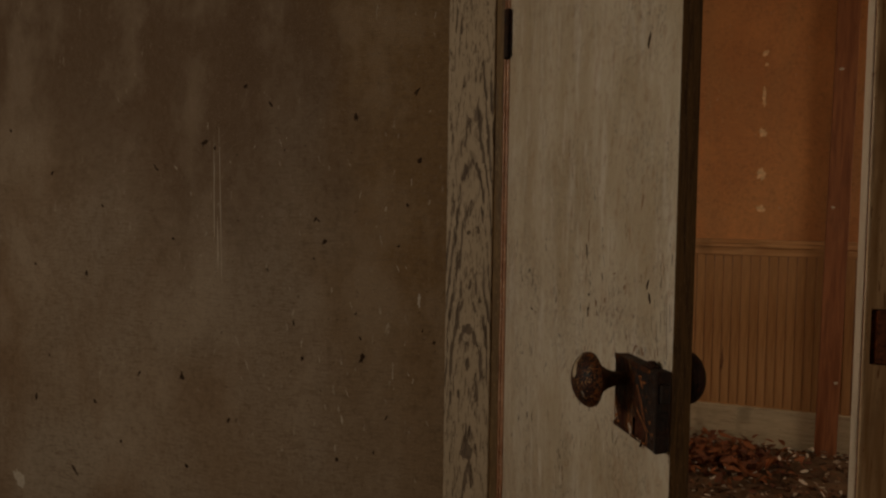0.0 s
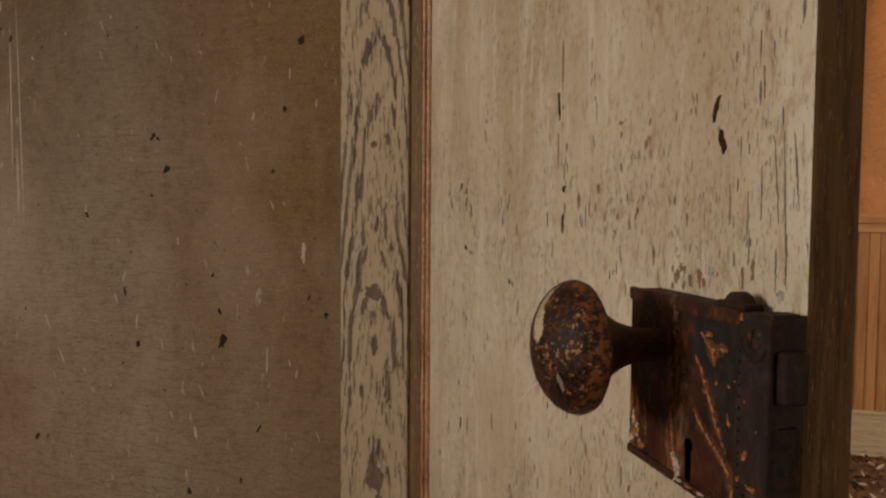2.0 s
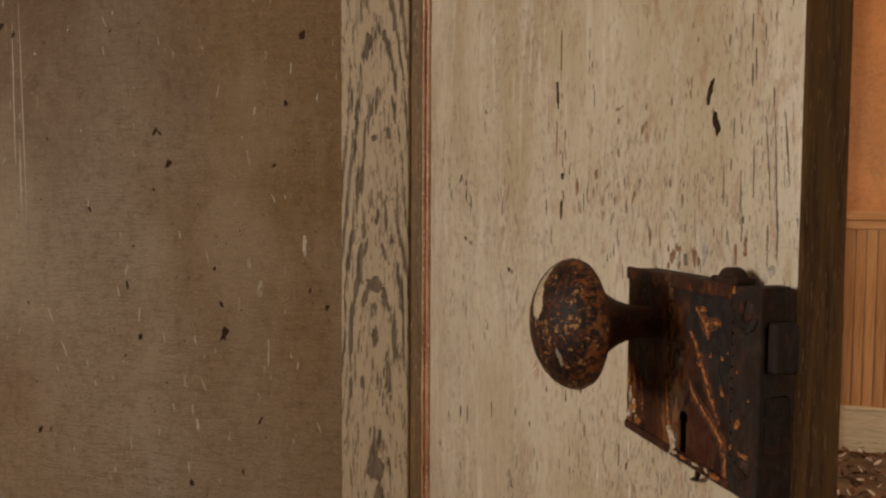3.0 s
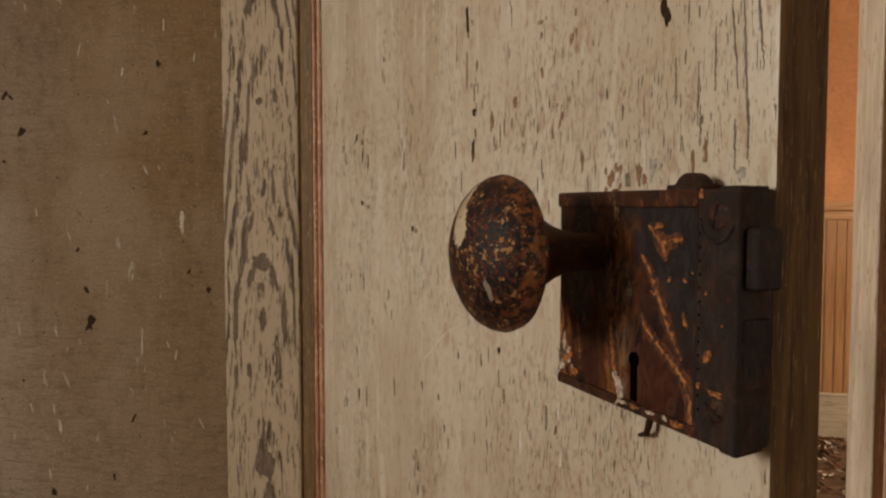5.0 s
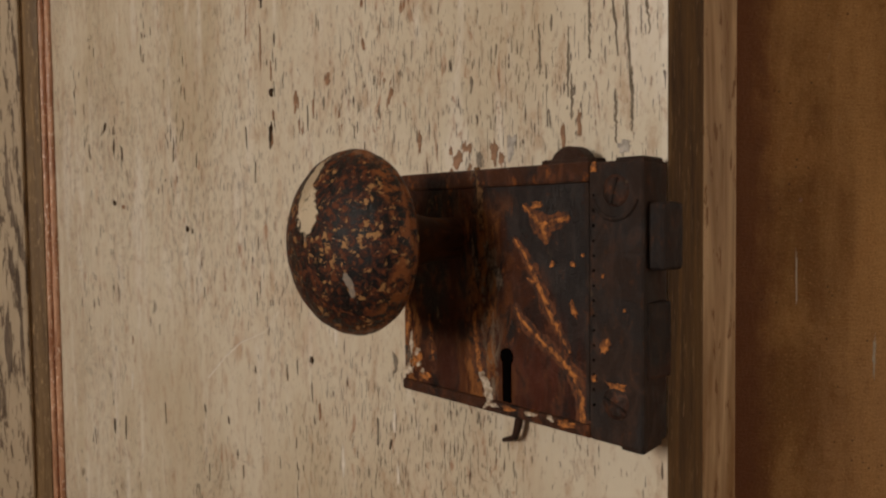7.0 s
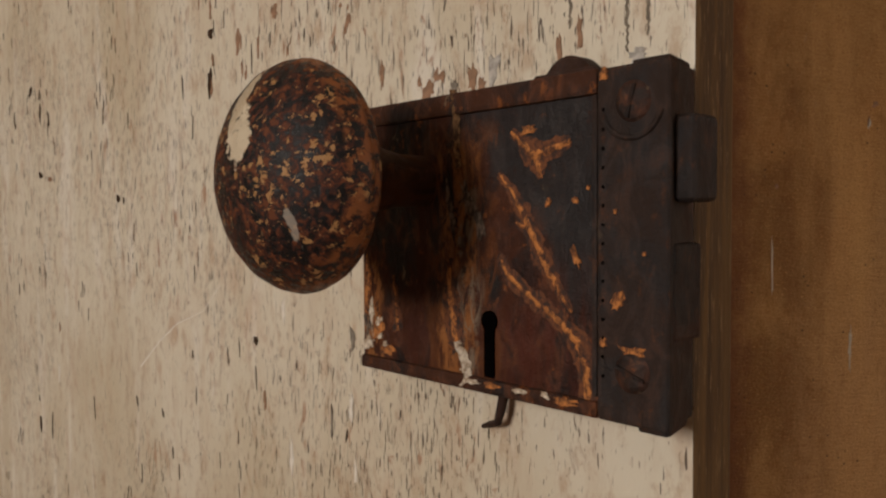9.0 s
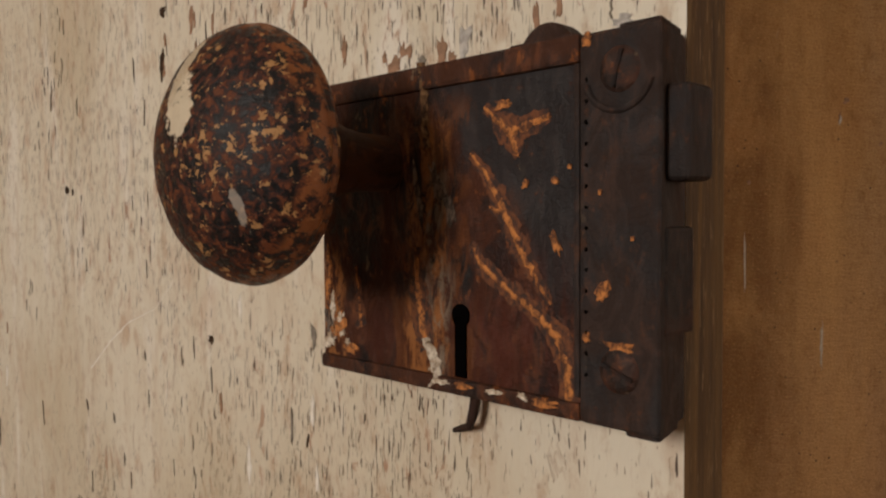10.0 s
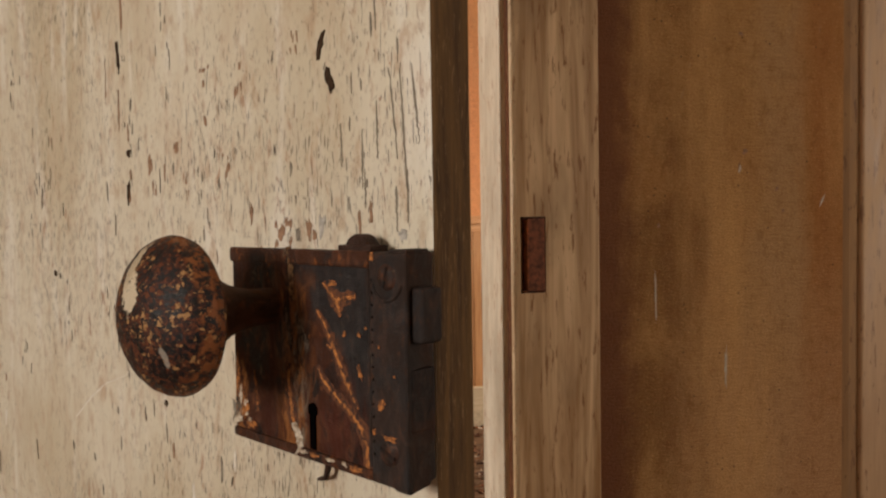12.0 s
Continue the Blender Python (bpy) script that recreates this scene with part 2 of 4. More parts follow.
def rust(name, orange=0.5, gloss=0.5, dark=(0.013, 0.010, 0.010), brown=(0.052, 0.018, 0.010), weep=None, bare=None):
    n = Nodes(name, gloss, 0.35)
    blot = n.noise((60, 60, 40), 6, 0.7, 0.8)
    runs = n.noise((150, 150, 75), 6, 0.72, 1.0, offset=(2, 2, 2))
    c = n.mix(n.step(blot, 0.40, 0.58), dark, brown)
    c = n.mix(n.step(runs, 0.52, 0.66, 0, orange), c, (0.125, 0.038, 0.012))
    c = n.mix(n.step(n.noise((230, 230, 150), 6, 0.75, offset=(5, 3, 1)), 0.56, 0.65, 0, orange), c, (0.28, 0.088, 0.021))
    c = n.mix(n.step(n.noise((120, 120, 60), 5, 0.72, offset=(8, 3, 6)), 0.63, 0.70, 0, orange), c, (0.30, 0.21, 0.13))
    if bare:
        # iron that has stayed grey above a slanting line, reddest below
        x, y, z = n.split()
        over = n.math("ADD", n.math("ADD", z, n.math("MULTIPLY", n.math("SUBTRACT", x, 0.052), 1.25)), n.math("MULTIPLY", n.math("SUBTRACT", n.noise((95, 95, 70), 5, 0.65, 0.6, offset=(4, 7, 1)), 0.5), 0.05))
        spots = n.step(n.noise((330, 330, 330), 5, 0.7, offset=(1, 6, 3)), 0.60, 0.66, 1, 0.25)
        c = n.mix(n.math("MULTIPLY", n.step(over, 0.066, 0.080, 0, 0.92), spots), c, bare)
        red = n.math("MULTIPLY", n.step(z, 0.022, 0.045, 0.85, 0), n.step(n.noise((70, 70, 30), 5, 0.7, 0.5, offset=(6, 2, 8)), 0.40, 0.60))
        c = n.mix(red, c, (0.058, 0.015, 0.008))
    if weep:
        x, y, z = n.split()
        for x0, x1, top, colour, scale in weep:
            drip = n.math("ADD", x, n.math("MULTIPLY", n.math("SUBTRACT", n.noise((90, 90, 30), 4, 0.65, offset=(x0 * 90, 1, 3)), 0.5), 0.016))
            mask = n.math("MULTIPLY", n.step(drip, x0, x0 + 0.004), n.step(drip, x1 - 0.004, x1, 1, 0))
            mask = n.math("MULTIPLY", mask, n.step(z, top - 0.012, top, 1, 0))
            mask = n.math("MULTIPLY", mask, n.step(n.noise((scale, scale, 0.4 * scale), 6, 0.75, 0.6, offset=(x1 * 70, 2, 5)), 0.46, 0.58, 0, 0.85))
            c = n.mix(mask, c, colour)
    height = n.math("ADD", n.noise((520, 520, 520), 5, 0.72), n.math("MULTIPLY", runs, 0.8))
    return n.done(c, height, 0.0009, 0.75, n.step(blot, 0.3, 0.7, gloss - 0.08, gloss + 0.25), n.step(runs, 0.45, 0.6, 0.45, 0.05))


def plain(name, colour, rough=0.7, metal=0.0, scale=60, vary=0.35):
    n = Nodes(name, rough, metal)
    f = n.noise((scale, scale, scale), 5, 0.65)
    c = n.mix(n.step(f, 0.3, 0.7), tuple(v * (1 - vary) for v in colour), tuple(min(1, v * (1 + vary)) for v in colour))
    return n.done(c, f, 0.001, 0.5)


def scatter_material(name, dark, light, rough=0.75):
    n = Nodes(name, rough)
    c = n.mix(n.island(), dark, light)
    c = n.mix(n.step(n.noise((90, 90, 90), 4, 0.7), 0.45, 0.7, 0, 0.6), c, dark)
    return n.done(c, n.noise((200, 200, 200), 3), 0.001, 0.5)


DOOR_PAINT = door_paint()
CASING_PAINT = casing_paint(-0.062)
CASING_RIGHT = wood("yellowed cream paint on wood", (0.33, 0.19, 0.085), (0.70, 0.51, 0.315), (48, 48, 2.6), 0.5, (0.26, 0.135, 0.06), 0.75)
TRIM_TAN = wood("tan painted wood", (0.40, 0.24, 0.125), (0.52, 0.34, 0.19), (40, 40, 4), 0.5, (0.26, 0.14, 0.07), 0.2)
TRIM_BROWN = wood("darker brown trim", (0.27, 0.145, 0.06), (0.38, 0.22, 0.10), (40, 40, 4), 0.7, (0.2, 0.1, 0.045), 0.3)
REVEAL_DARK = wood("dark red brown reveal", (0.045, 0.017, 0.008), (0.12, 0.045, 0.02), (120, 120, 6), 0.7, (0.24, 0.12, 0.06))
# paler than the casing's face, for its rounded inner edge
PALE_EDGE = wood("pale casing edge", (0.44, 0.30, 0.17), (0.66, 0.50, 0.32), (60, 60, 9), 0.5, (0.26, 0.13, 0.06))
# the last colour is the browned tone that also carries the upper wall's shade
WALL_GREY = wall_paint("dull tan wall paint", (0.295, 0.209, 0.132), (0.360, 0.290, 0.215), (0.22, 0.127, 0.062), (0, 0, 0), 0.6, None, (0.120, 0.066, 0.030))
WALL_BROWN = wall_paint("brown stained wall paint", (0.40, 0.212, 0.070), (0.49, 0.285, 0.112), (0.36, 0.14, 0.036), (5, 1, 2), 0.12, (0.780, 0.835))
BARE_WOOD = wood("bare brown wood", (0.14, 0.070, 0.030), (0.27, 0.145, 0.068), (120, 120, 6), 0.6)
EDGE_WOOD = wood("dark worn edge wood", (0.050, 0.025, 0.010), (0.150, 0.086, 0.036), (240, 240, 14), 0.75, (0.22, 0.14, 0.07))
JAMB_OLIVE = wood("olive brown worn wood", (0.13, 0.075, 0.030), (0.27, 0.17, 0.075), (150, 150, 9), 0.6, (0.36, 0.24, 0.12))
COPPER_WOOD = wood("orange worn wood", (0.26, 0.105, 0.050), (0.64, 0.36, 0.22), (160, 160, 22), 0.38, (0.88, 0.68, 0.54))
STOP_PAINT = wood("pale cream paint", (0.46, 0.40, 0.32), (0.64, 0.58, 0.49), (60, 60, 5), 0.5, (0.3, 0.17, 0.1))
RUST = rust("rusted iron", 0.7, 0.5, (0.012, 0.010, 0.010), (0.066, 0.021, 0.010), (
    (0.030, 0.066, 0.080, (0.120, 0.040, 0.013), 150), (0.036, 0.056, 0.075, (0.30, 0.115, 0.032), 260), (0.060, 0.092, 0.030, (0.075, 0.018, 0.009), 90),
    (-0.004, 0.012, 0.040, (0.36, 0.145, 0.042), 240), (0.044, 0.056, 0.066, (0.20, 0.15, 0.105), 220)), (0.026, 0.0225, 0.0225))
SCREW_RUST = rust("rusted screw iron", 0.5, 0.5, (0.020, 0.013, 0.011), (0.070, 0.026, 0.014))
SHANK_RUST = rust("brown rusted shank iron", 0.45, 0.55, (0.055, 0.026, 0.014), (0.125, 0.056, 0.026))
RIM_RUST = rust("worn rusted rim", 0.7, 0.55, (0.018, 0.012, 0.011), (0.070, 0.026, 0.013))
DARK_IRON = rust("dark iron", 0.15, 0.5, (0.016, 0.013, 0.013), (0.045, 0.022, 0.015))
SELVAGE = rust("blackened iron", 0.16, 0.6, (0.027, 0.0225, 0.022), (0.040, 0.025, 0.020))
HOLE = plain("black hole", (0.002, 0.0015, 0.0015), 1.0)
HOLE.node_tree.nodes["Principled BSDF"].inputs["Specular IOR Level"].default_value = 0.0
KEEP_DARK = plain("dark red rusted iron", (0.15, 0.048, 0.021), 0.8, 0.0, 140, 0.6)
KEEP_RUST = plain("orange rusted iron", (0.22, 0.062, 0.020), 0.85, 0.0, 160, 0.75)


def run_material(name, dark, light):
    """Flaking run: bright crust broken by bare dark iron."""
    n = Nodes(name, 0.85)
    f = n.noise((460, 460, 330), 5, 0.7, 0.4)
    c = n.mix(n.step(f, 0.40, 0.60), dark, light)
    return n.done(c, f, 0.001, 0.7)


RUST_RUN = run_material("orange rust run", (0.075, 0.025, 0.010), (0.52, 0.190, 0.045))
RUST_HALO = run_material("brown rust stain", (0.030, 0.014, 0.010), (0.150, 0.048, 0.015))
TAN_RUN = run_material("tan paint run", (0.06, 0.028, 0.014), (0.28, 0.15, 0.06))
GREY_RUN = run_material("grey scuffed iron", (0.025, 0.015, 0.011), (0.17, 0.12, 0.085))
PALE_RUN = run_material("pale paint run", (0.30, 0.20, 0.12), (0.72, 0.63, 0.51))
CHIP_DARK = plain("dark gouge", (0.042, 0.024, 0.014), 0.85, 0, 250, 0.5)
CHIP_GREY = plain("weathered grey wood", (0.20, 0.165, 0.13), 0.85, 0, 250, 0.4)
CASING_BARE = wood("bare grey weathered grain", (0.080, 0.056, 0.038), (0.23, 0.172, 0.124), (520, 520, 40), 0.8)
CHIP_GROOVE = plain("dark grey groove", (0.19, 0.155, 0.115), 0.85, 0, 250, 0.4)
CHIP_ASH = plain("ashen smear", (0.40, 0.36, 0.32), 0.8, 0, 220, 0.45)
SMEAR = plain("whitish smear", (0.72, 0.66, 0.58), 0.7, 0, 180, 0.12)
CHIP_PALE = plain("pale chip", (0.50, 0.44, 0.36), 0.7, 0, 150, 0.2)
CHIP_RUST = plain("red brown stain", (0.27, 0.150, 0.088), 0.8, 0, 150, 0.4)
for mat, gloss in ((CHIP_DARK, 0.1), (RUST, 0.28), (SELVAGE, 0.25), (DARK_IRON, 0.25), (RIM_RUST, 0.3), (REVEAL_DARK, 0.1), (EDGE_WOOD, 0.2), (WALL_BROWN, 0.2), (CASING_RIGHT, 0.25), (BARE_WOOD, 0.2)):
    mat.node_tree.nodes["Principled BSDF"].inputs["Specular IOR Level"].default_value = gloss
PLASTER_ORANGE = wall_paint("orange plaster", (0.56, 0.22, 0.08), (0.66, 0.29, 0.11), (0.5, 0.24, 0.1), (2, 4, 1))
WAINSCOT = wood("varnished beadboard", (0.30, 0.14, 0.055), (0.50, 0.27, 0.12), (50, 50, 3), 0.4)
RAIL_WOOD = wood("tan varnished rail", (0.42, 0.21, 0.09), (0.58, 0.33, 0.16), (4, 50, 50), 0.4)
BASE_PAINT = wood("cracked pale base paint", (0.42, 0.34, 0.22), (0.56, 0.47, 0.33), (3, 60, 60), 0.6, (0.16, 0.1, 0.06))
POST_WOOD = wood("red brown plank wood", (0.16, 0.05, 0.02), (0.32, 0.12, 0.05), (40, 40, 3), 0.55)
FLOOR_WOOD = wood("dirty floor wood", (0.09, 0.05, 0.025), (0.2, 0.115, 0.06), (4, 45, 45), 0.75)
CEILING = plain("dull ceiling plaster", (0.55, 0.5, 0.42), 0.8, 0, 12, 0.1)
LEAF = scatter_material("dry leaves", (0.045, 0.02, 0.010), (0.22, 0.095, 0.04))
LEAF_RED = scatter_material("reddish dry leaves", (0.10, 0.028, 0.012), (0.36, 0.12, 0.04))
CHIPS = scatter_material("plaster chips", (0.3, 0.22, 0.15), (0.75, 0.66, 0.54))


def knob_metal():
    n = Nodes("mottled worn bronze", 0.45, 0.1)
    x, y, z = n.split()
    blot = n.noise((130, 130, 130), 5, 0.65, 0.5)
    fine = n.noise((430, 430, 400), 5, 0.68, 0.5, offset=(3, 1, 2))
    tone = n.math("ADD", n.math("MULTIPLY", blot, 0.3), n.math("MULTIPLY", fine, 0.7))
    c = n.mix(n.step(tone, 0.475, 0.515), (0.008, 0.007, 0.0075), (0.048, 0.014, 0.008))
    c = n.mix(n.step(tone, 0.540, 0.565, 0, 0.95), c, (0.125, 0.036, 0.011))
    tan = n.math("ADD", n.math("MULTIPLY", n.noise((120, 120, 120), 4, 0.6, 0.6, offset=(6, 4, 2)), 0.35), n.math("MULTIPLY", n.noise((400, 400, 400), 4, 0.65, 0.4, offset=(1, 4, 7)), 0.65))
    c = n.mix(n.step(tan, 0.568, 0.592, 0, 0.9), c, (0.40, 0.21, 0.080))
    c = n.mix(n.step(n.noise((800, 800, 800), 3, 0.6, 0.2, offset=(9, 2, 4)), 0.65, 0.70, 0, 0.7), c, (0.38, 0.21, 0.095))
    r = n.math("SQRT", n.math("ADD", n.math("MULTIPLY", x, x), n.math("MULTIPLY", y, y)))
    rim = n.math("MULTIPLY", n.step(r, 0.0294, 0.0308), n.step(n.noise((210, 210, 210), 5, 0.7, offset=(1, 9, 2)), 0.47, 0.56, 0, 0.85))
    c = n.mix(rim, c, (0.24, 0.080, 0.022))
    ragged = n.math("MULTIPLY", n.math("SUBTRACT", n.noise((210, 210, 210), 4, 0.65, offset=(2, 2, 9)), 0.5), 4.6)
    for cx, cy, rx, ry, colour, most in ((0.000, 0.0100, 0.0054, 0.0078, (0.60, 0.50, 0.36), 1.0), (-0.0035, 0.0190, 0.0032, 0.0085, (0.52, 0.42, 0.29), 0.9), (0.0180, -0.0125, 0.0013, 0.0050, (0.42, 0.37, 0.31), 0.6)):
        ex = n.math("DIVIDE", n.math("SUBTRACT", x, cx), rx)
        ey = n.math("DIVIDE", n.math("SUBTRACT", y, cy), ry)
        d = n.math("ADD", n.math("ADD", n.math("MULTIPLY", ex, ex), n.math("MULTIPLY", ey, ey)), ragged)
        c = n.mix(n.math("MULTIPLY", n.step(d, 0.8, 1.15, most, 0), n.step(z, 0.055, 0.058)), c, colour)
    return n.done(c, n.math("ADD", n.noise((420, 420, 420), 5, 0.7), tone), 0.0008, 0.55, n.step(tone, 0.42, 0.56, 0.38, 0.70), n.step(tone, 0.45, 0.56, 0.15, 0.0))


KNOB_METAL = knob_metal()
KNOB_METAL.node_tree.nodes["Principled BSDF"].inputs["Specular IOR Level"].default_value = 0.3


# ---- building helpers ----
def mesh_of(bm, name, mats):
    data = bpy.data.meshes.new(name)
    bm.normal_update()
    bm.to_mesh(data)
    bm.free()
    for m in mats if isinstance(mats, (list, tuple)) else [mats]:
        data.materials.append(m)
    return data


def part(name, bm, mats, parent=None, label="", at=None, smooth=False):
    """Links a bmesh as one mesh object under a thing or a part."""
    data = mesh_of(bm, name, mats)
    if smooth:
        for f in data.polygons:
            f.use_smooth = True
    ob = new(name, data)
    ob.parent = parent
    if at is not None:
        ob.matrix_basis = at
    return tagged(ob, label)


def thing(name, m, label, category, group="", kind=""):
    ob = new(name)
    ob.empty_display_size = 0.05
    ob.matrix_basis = m
    return tagged(ob, label, category, group, kind)


def setting(name, bm, mats, label, category):
    return tagged(part(name, bm, mats), label, category, kind="structure")


def add_box(bm, lo, hi, bevel=0.0, segs=2, mat=0):
    made = bmesh.ops.create_cube(bm, size=1.0)["verts"]
    for v in made:
        v.co = Vector([l + (h - l) * (c + 0.5) for l, h, c in zip(lo, hi, v.co)])
    faces = {f for v in made for f in v.link_faces}
    for f in faces:
        f.material_index = mat
    if bevel:
        edges = list({e for v in made for e in v.link_edges})
        bmesh.ops.bevel(bm, geom=edges, offset=bevel, segments=segs, profile=0.6, affect="EDGES")
    return bm


def box(lo, hi, bevel=0.0, segs=2):
    return add_box(bmesh.new(), lo, hi, bevel, segs)


def lathe(profile, steps=40):
    """Turns (radius, height) round the local z axis."""
    bm = bmesh.new()
    rings = []
    for r, h in profile:
        if r < 1e-6:
            rings.append([bm.verts.new((0, 0, h))])
        else:
            rings.append([bm.verts.new((r * math.cos(2 * math.pi * k / steps), r * math.sin(2 * math.pi * k / steps), h)) for k in range(steps)])
    for a, b in zip(rings, rings[1:]):
        for k in range(steps):
            j = (k + 1) % steps
            if len(a) == 1 and len(b) > 1:
                bm.faces.new((a[0], b[j], b[k]))
            elif len(b) == 1 and len(a) > 1:
                bm.faces.new((a[k], a[j], b[0]))
            elif len(a) > 1:
                bm.faces.new((a[k], a[j], b[j], b[k]))
    bmesh.ops.recalc_face_normals(bm, faces=bm.faces)
    return bm


def blob(w, h, depth, seed, points=17, lean=0.0, ragged=0.6):
    """A small ragged patch in the local xz plane, raised towards -y."""
    rnd = random.Random(seed)
    bm = bmesh.new()
    rim, top = [], []
    for k in range(points):
        a = 2 * math.pi * k / points
        r = 1 - ragged * rnd.random()
        x, z = w / 2 * r * math.cos(a), h / 2 * r * math.sin(a)
        rim.append(bm.verts.new((x + lean * z, 0, z)))
        top.append(bm.verts.new((0.85 * x + lean * z, -depth, 0.92 * z)))
    for k in range(points):
        j = (k + 1) % points
        bm.faces.new((rim[k], rim[j], top[j], top[k]))
    bm.faces.new(top)
    bmesh.ops.recalc_face_normals(bm, faces=bm.faces)
    return bm


def ribbon(points, widths, depth=0.0003, seed=1):
    """A thin raised ragged run along points of the local xz plane."""
    rnd = random.Random(seed)
    bm = bmesh.new()
    rows, fine, wide = [], [], []
    for (p, q), (w0, w1) in zip(zip(points, points[1:]), zip(widths, widths[1:])):
        for k in range(7):
            f = k / 7
            fine.append((p[0] + f * (q[0] - p[0]) + rnd.gauss(0, 0.00022), p[1] + f * (q[1] - p[1])))
            wide.append((w0 + f * (w1 - w0)) * rnd.uniform(0.65, 1.2))
    points, widths = fine, wide
    for k, ((x, z), w) in enumerate(zip(points, widths)):
        (x0, z0), (x1, z1) = points[max(0, k - 1)], points[min(len(points) - 1, k + 1)]
        d = Vector((x1 - x0, z1 - z0)).normalized()
        rows.append([bm.verts.new((x - d.y * w / 2, 0, z + d.x * w / 2)), bm.verts.new((x, -depth, z)), bm.verts.new((x + d.y * w / 2, 0, z - d.x * w / 2))])
    for a, b in zip(rows, rows[1:]):
        bm.faces.new((a[0], a[1], b[1], b[0]))
        bm.faces.new((a[1], a[2], b[2], b[1]))
    bmesh.ops.recalc_face_normals(bm, faces=bm.faces)
    return bm


def tube(points, radius):
    """A bent round wire through points."""
    bm = bmesh.new()
    rings = []
    for k, p in enumerate(points):
        d = (Vector(points[min(len(points) - 1, k + 1)]) - Vector(points[max(0, k - 1)])).normalized()
        side = d.cross(Vector((0.3, 1, 0.2))).normalized()
        up = d.cross(side)
        r = radius if not isinstance(radius, (list, tuple)) else radius[k]
        rings.append([bm.verts.new(Vector(p) + r * (math.cos(a) * side + math.sin(a) * up)) for a in [2 * math.pi * j / 8 for j in range(8)]])
    for a, b in zip(rings, rings[1:]):
        for j in range(8):
            bm.faces.new((a[j], a[(j + 1) % 8], b[(j + 1) % 8], b[j]))
    bm.faces.new(rings[0])
    bm.faces.new(rings[-1])
    bmesh.ops.recalc_face_normals(bm, faces=bm.faces)
    return bm


# ---- the rooms ----
TOP, HEAD, BACK, FLOOR = 2.5, 1.90, 0.12, -0.195
FAR_Y = 3.06
X0, X1, Y0 = -2.2, 2.8, -3.4

setting("floor_near", box((X0, Y0, FLOOR - 0.06), (X1, 0.0, FLOOR)), FLOOR_WOOD, "dirty brown wooden floor of the near room", "floor")
setting("floor_far", box((X0 + 0.5, 0.0, FLOOR - 0.06), (X1, FAR_Y, FLOOR - 0.018)), FLOOR_WOOD, "dark subfloor under the far room's boards", "floor")
setting("ceiling", box((X0 - 0.1, Y0 - 0.1, TOP), (X1 + 0.1, FAR_Y + 0.1, TOP + 0.08)), CEILING, "dull plaster ceiling over both rooms", "ceiling")

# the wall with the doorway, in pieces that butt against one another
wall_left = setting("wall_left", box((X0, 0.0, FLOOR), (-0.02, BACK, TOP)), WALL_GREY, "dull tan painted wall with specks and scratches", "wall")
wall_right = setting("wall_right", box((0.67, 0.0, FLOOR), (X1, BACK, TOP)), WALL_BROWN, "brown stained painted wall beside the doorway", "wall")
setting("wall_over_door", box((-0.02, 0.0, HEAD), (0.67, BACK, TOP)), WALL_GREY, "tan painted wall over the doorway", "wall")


def wall_with_window(name, lo, hi, axis, w0, w1, sill, head, material, label):
    """A wall box with an opening from w0 to w1 along its long axis."""
    bm = bmesh.new()
    for a0, a1, z0, z1 in ((lo[axis], w0, FLOOR, TOP), (w1, hi[axis], FLOOR, TOP), (w0, w1, FLOOR, sill), (w0, w1, head, TOP)):
        p, q = [lo[0], lo[1], z0], [hi[0], hi[1], z1]
        p[axis], q[axis] = a0, a1
        add_box(bm, p, q)
    return setting(name, bm, material, label, "wall")


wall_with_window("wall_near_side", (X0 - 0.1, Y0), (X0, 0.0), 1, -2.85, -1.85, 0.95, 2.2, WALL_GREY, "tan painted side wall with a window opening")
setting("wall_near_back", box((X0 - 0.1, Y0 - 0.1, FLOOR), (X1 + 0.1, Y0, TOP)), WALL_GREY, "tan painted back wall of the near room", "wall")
wall_with_window("wall_near_end", (X1, Y0), (X1 + 0.1, 0.0), 1, -2.5, -1.5, 0.45, 1.75, WALL_BROWN, "brown painted end wall with a window opening")
wall_with_window("wall_far_side", (-1.8, BACK), (-1.7, FAR_Y), 1, 0.45, 1.45, 0.5, 1.9, PLASTER_ORANGE, "orange plaster side wall with a window opening")
wall_with_window("wall_far_end", (X1, 0.0), (X1 + 0.1, FAR_Y), 1, 1.2, 2.3, 0.65, 1.95, PLASTER_ORANGE, "orange plaster end wall with a window opening")
wall_far = setting("wall_far", box((-1.8, FAR_Y, FLOOR - 0.06), (X1 + 0.1, FAR_Y + 0.1, TOP)), PLASTER_ORANGE, "orange plaster wall with patched nail holes", "wall")

# ---- doorway: jambs, stops, casings ----
def jamb(name, x0, x1, y0, material, label):
    return setting(name, box((x0, y0, FLOOR), (x1, BACK + 0.012, HEAD), 0.001, 1), material, label, "door jamb")


jamb("jamb_hinge", -0.02, 0.0, -0.018, JAMB_OLIVE, "bare brown wooden jamb on the hinge side")
jamb("jamb_latch", 0.653, 0.67, 0.0, BARE_WOOD, "bare brown wooden jamb on the latch side")
setting("jamb_head", box((0.0, -0.018, HEAD - 0.02), (0.653, BACK + 0.012, HEAD)), BARE_WOOD, "bare brown wooden head jamb", "door jamb")
setting("stop_latch", box((0.6400, 0.025, FLOOR), (0.653, 0.112, HEAD - 0.02), 0.003, 3), STOP_PAINT, "pale cream painted door stop on the latch jamb", "door stop")
setting("stop_hinge", box((0.0, 0.035, FLOOR), (0.012, 0.112, HEAD - 0.02), 0.002), STOP_PAINT, "pale cream painted door stop on the hinge jamb", "door stop")

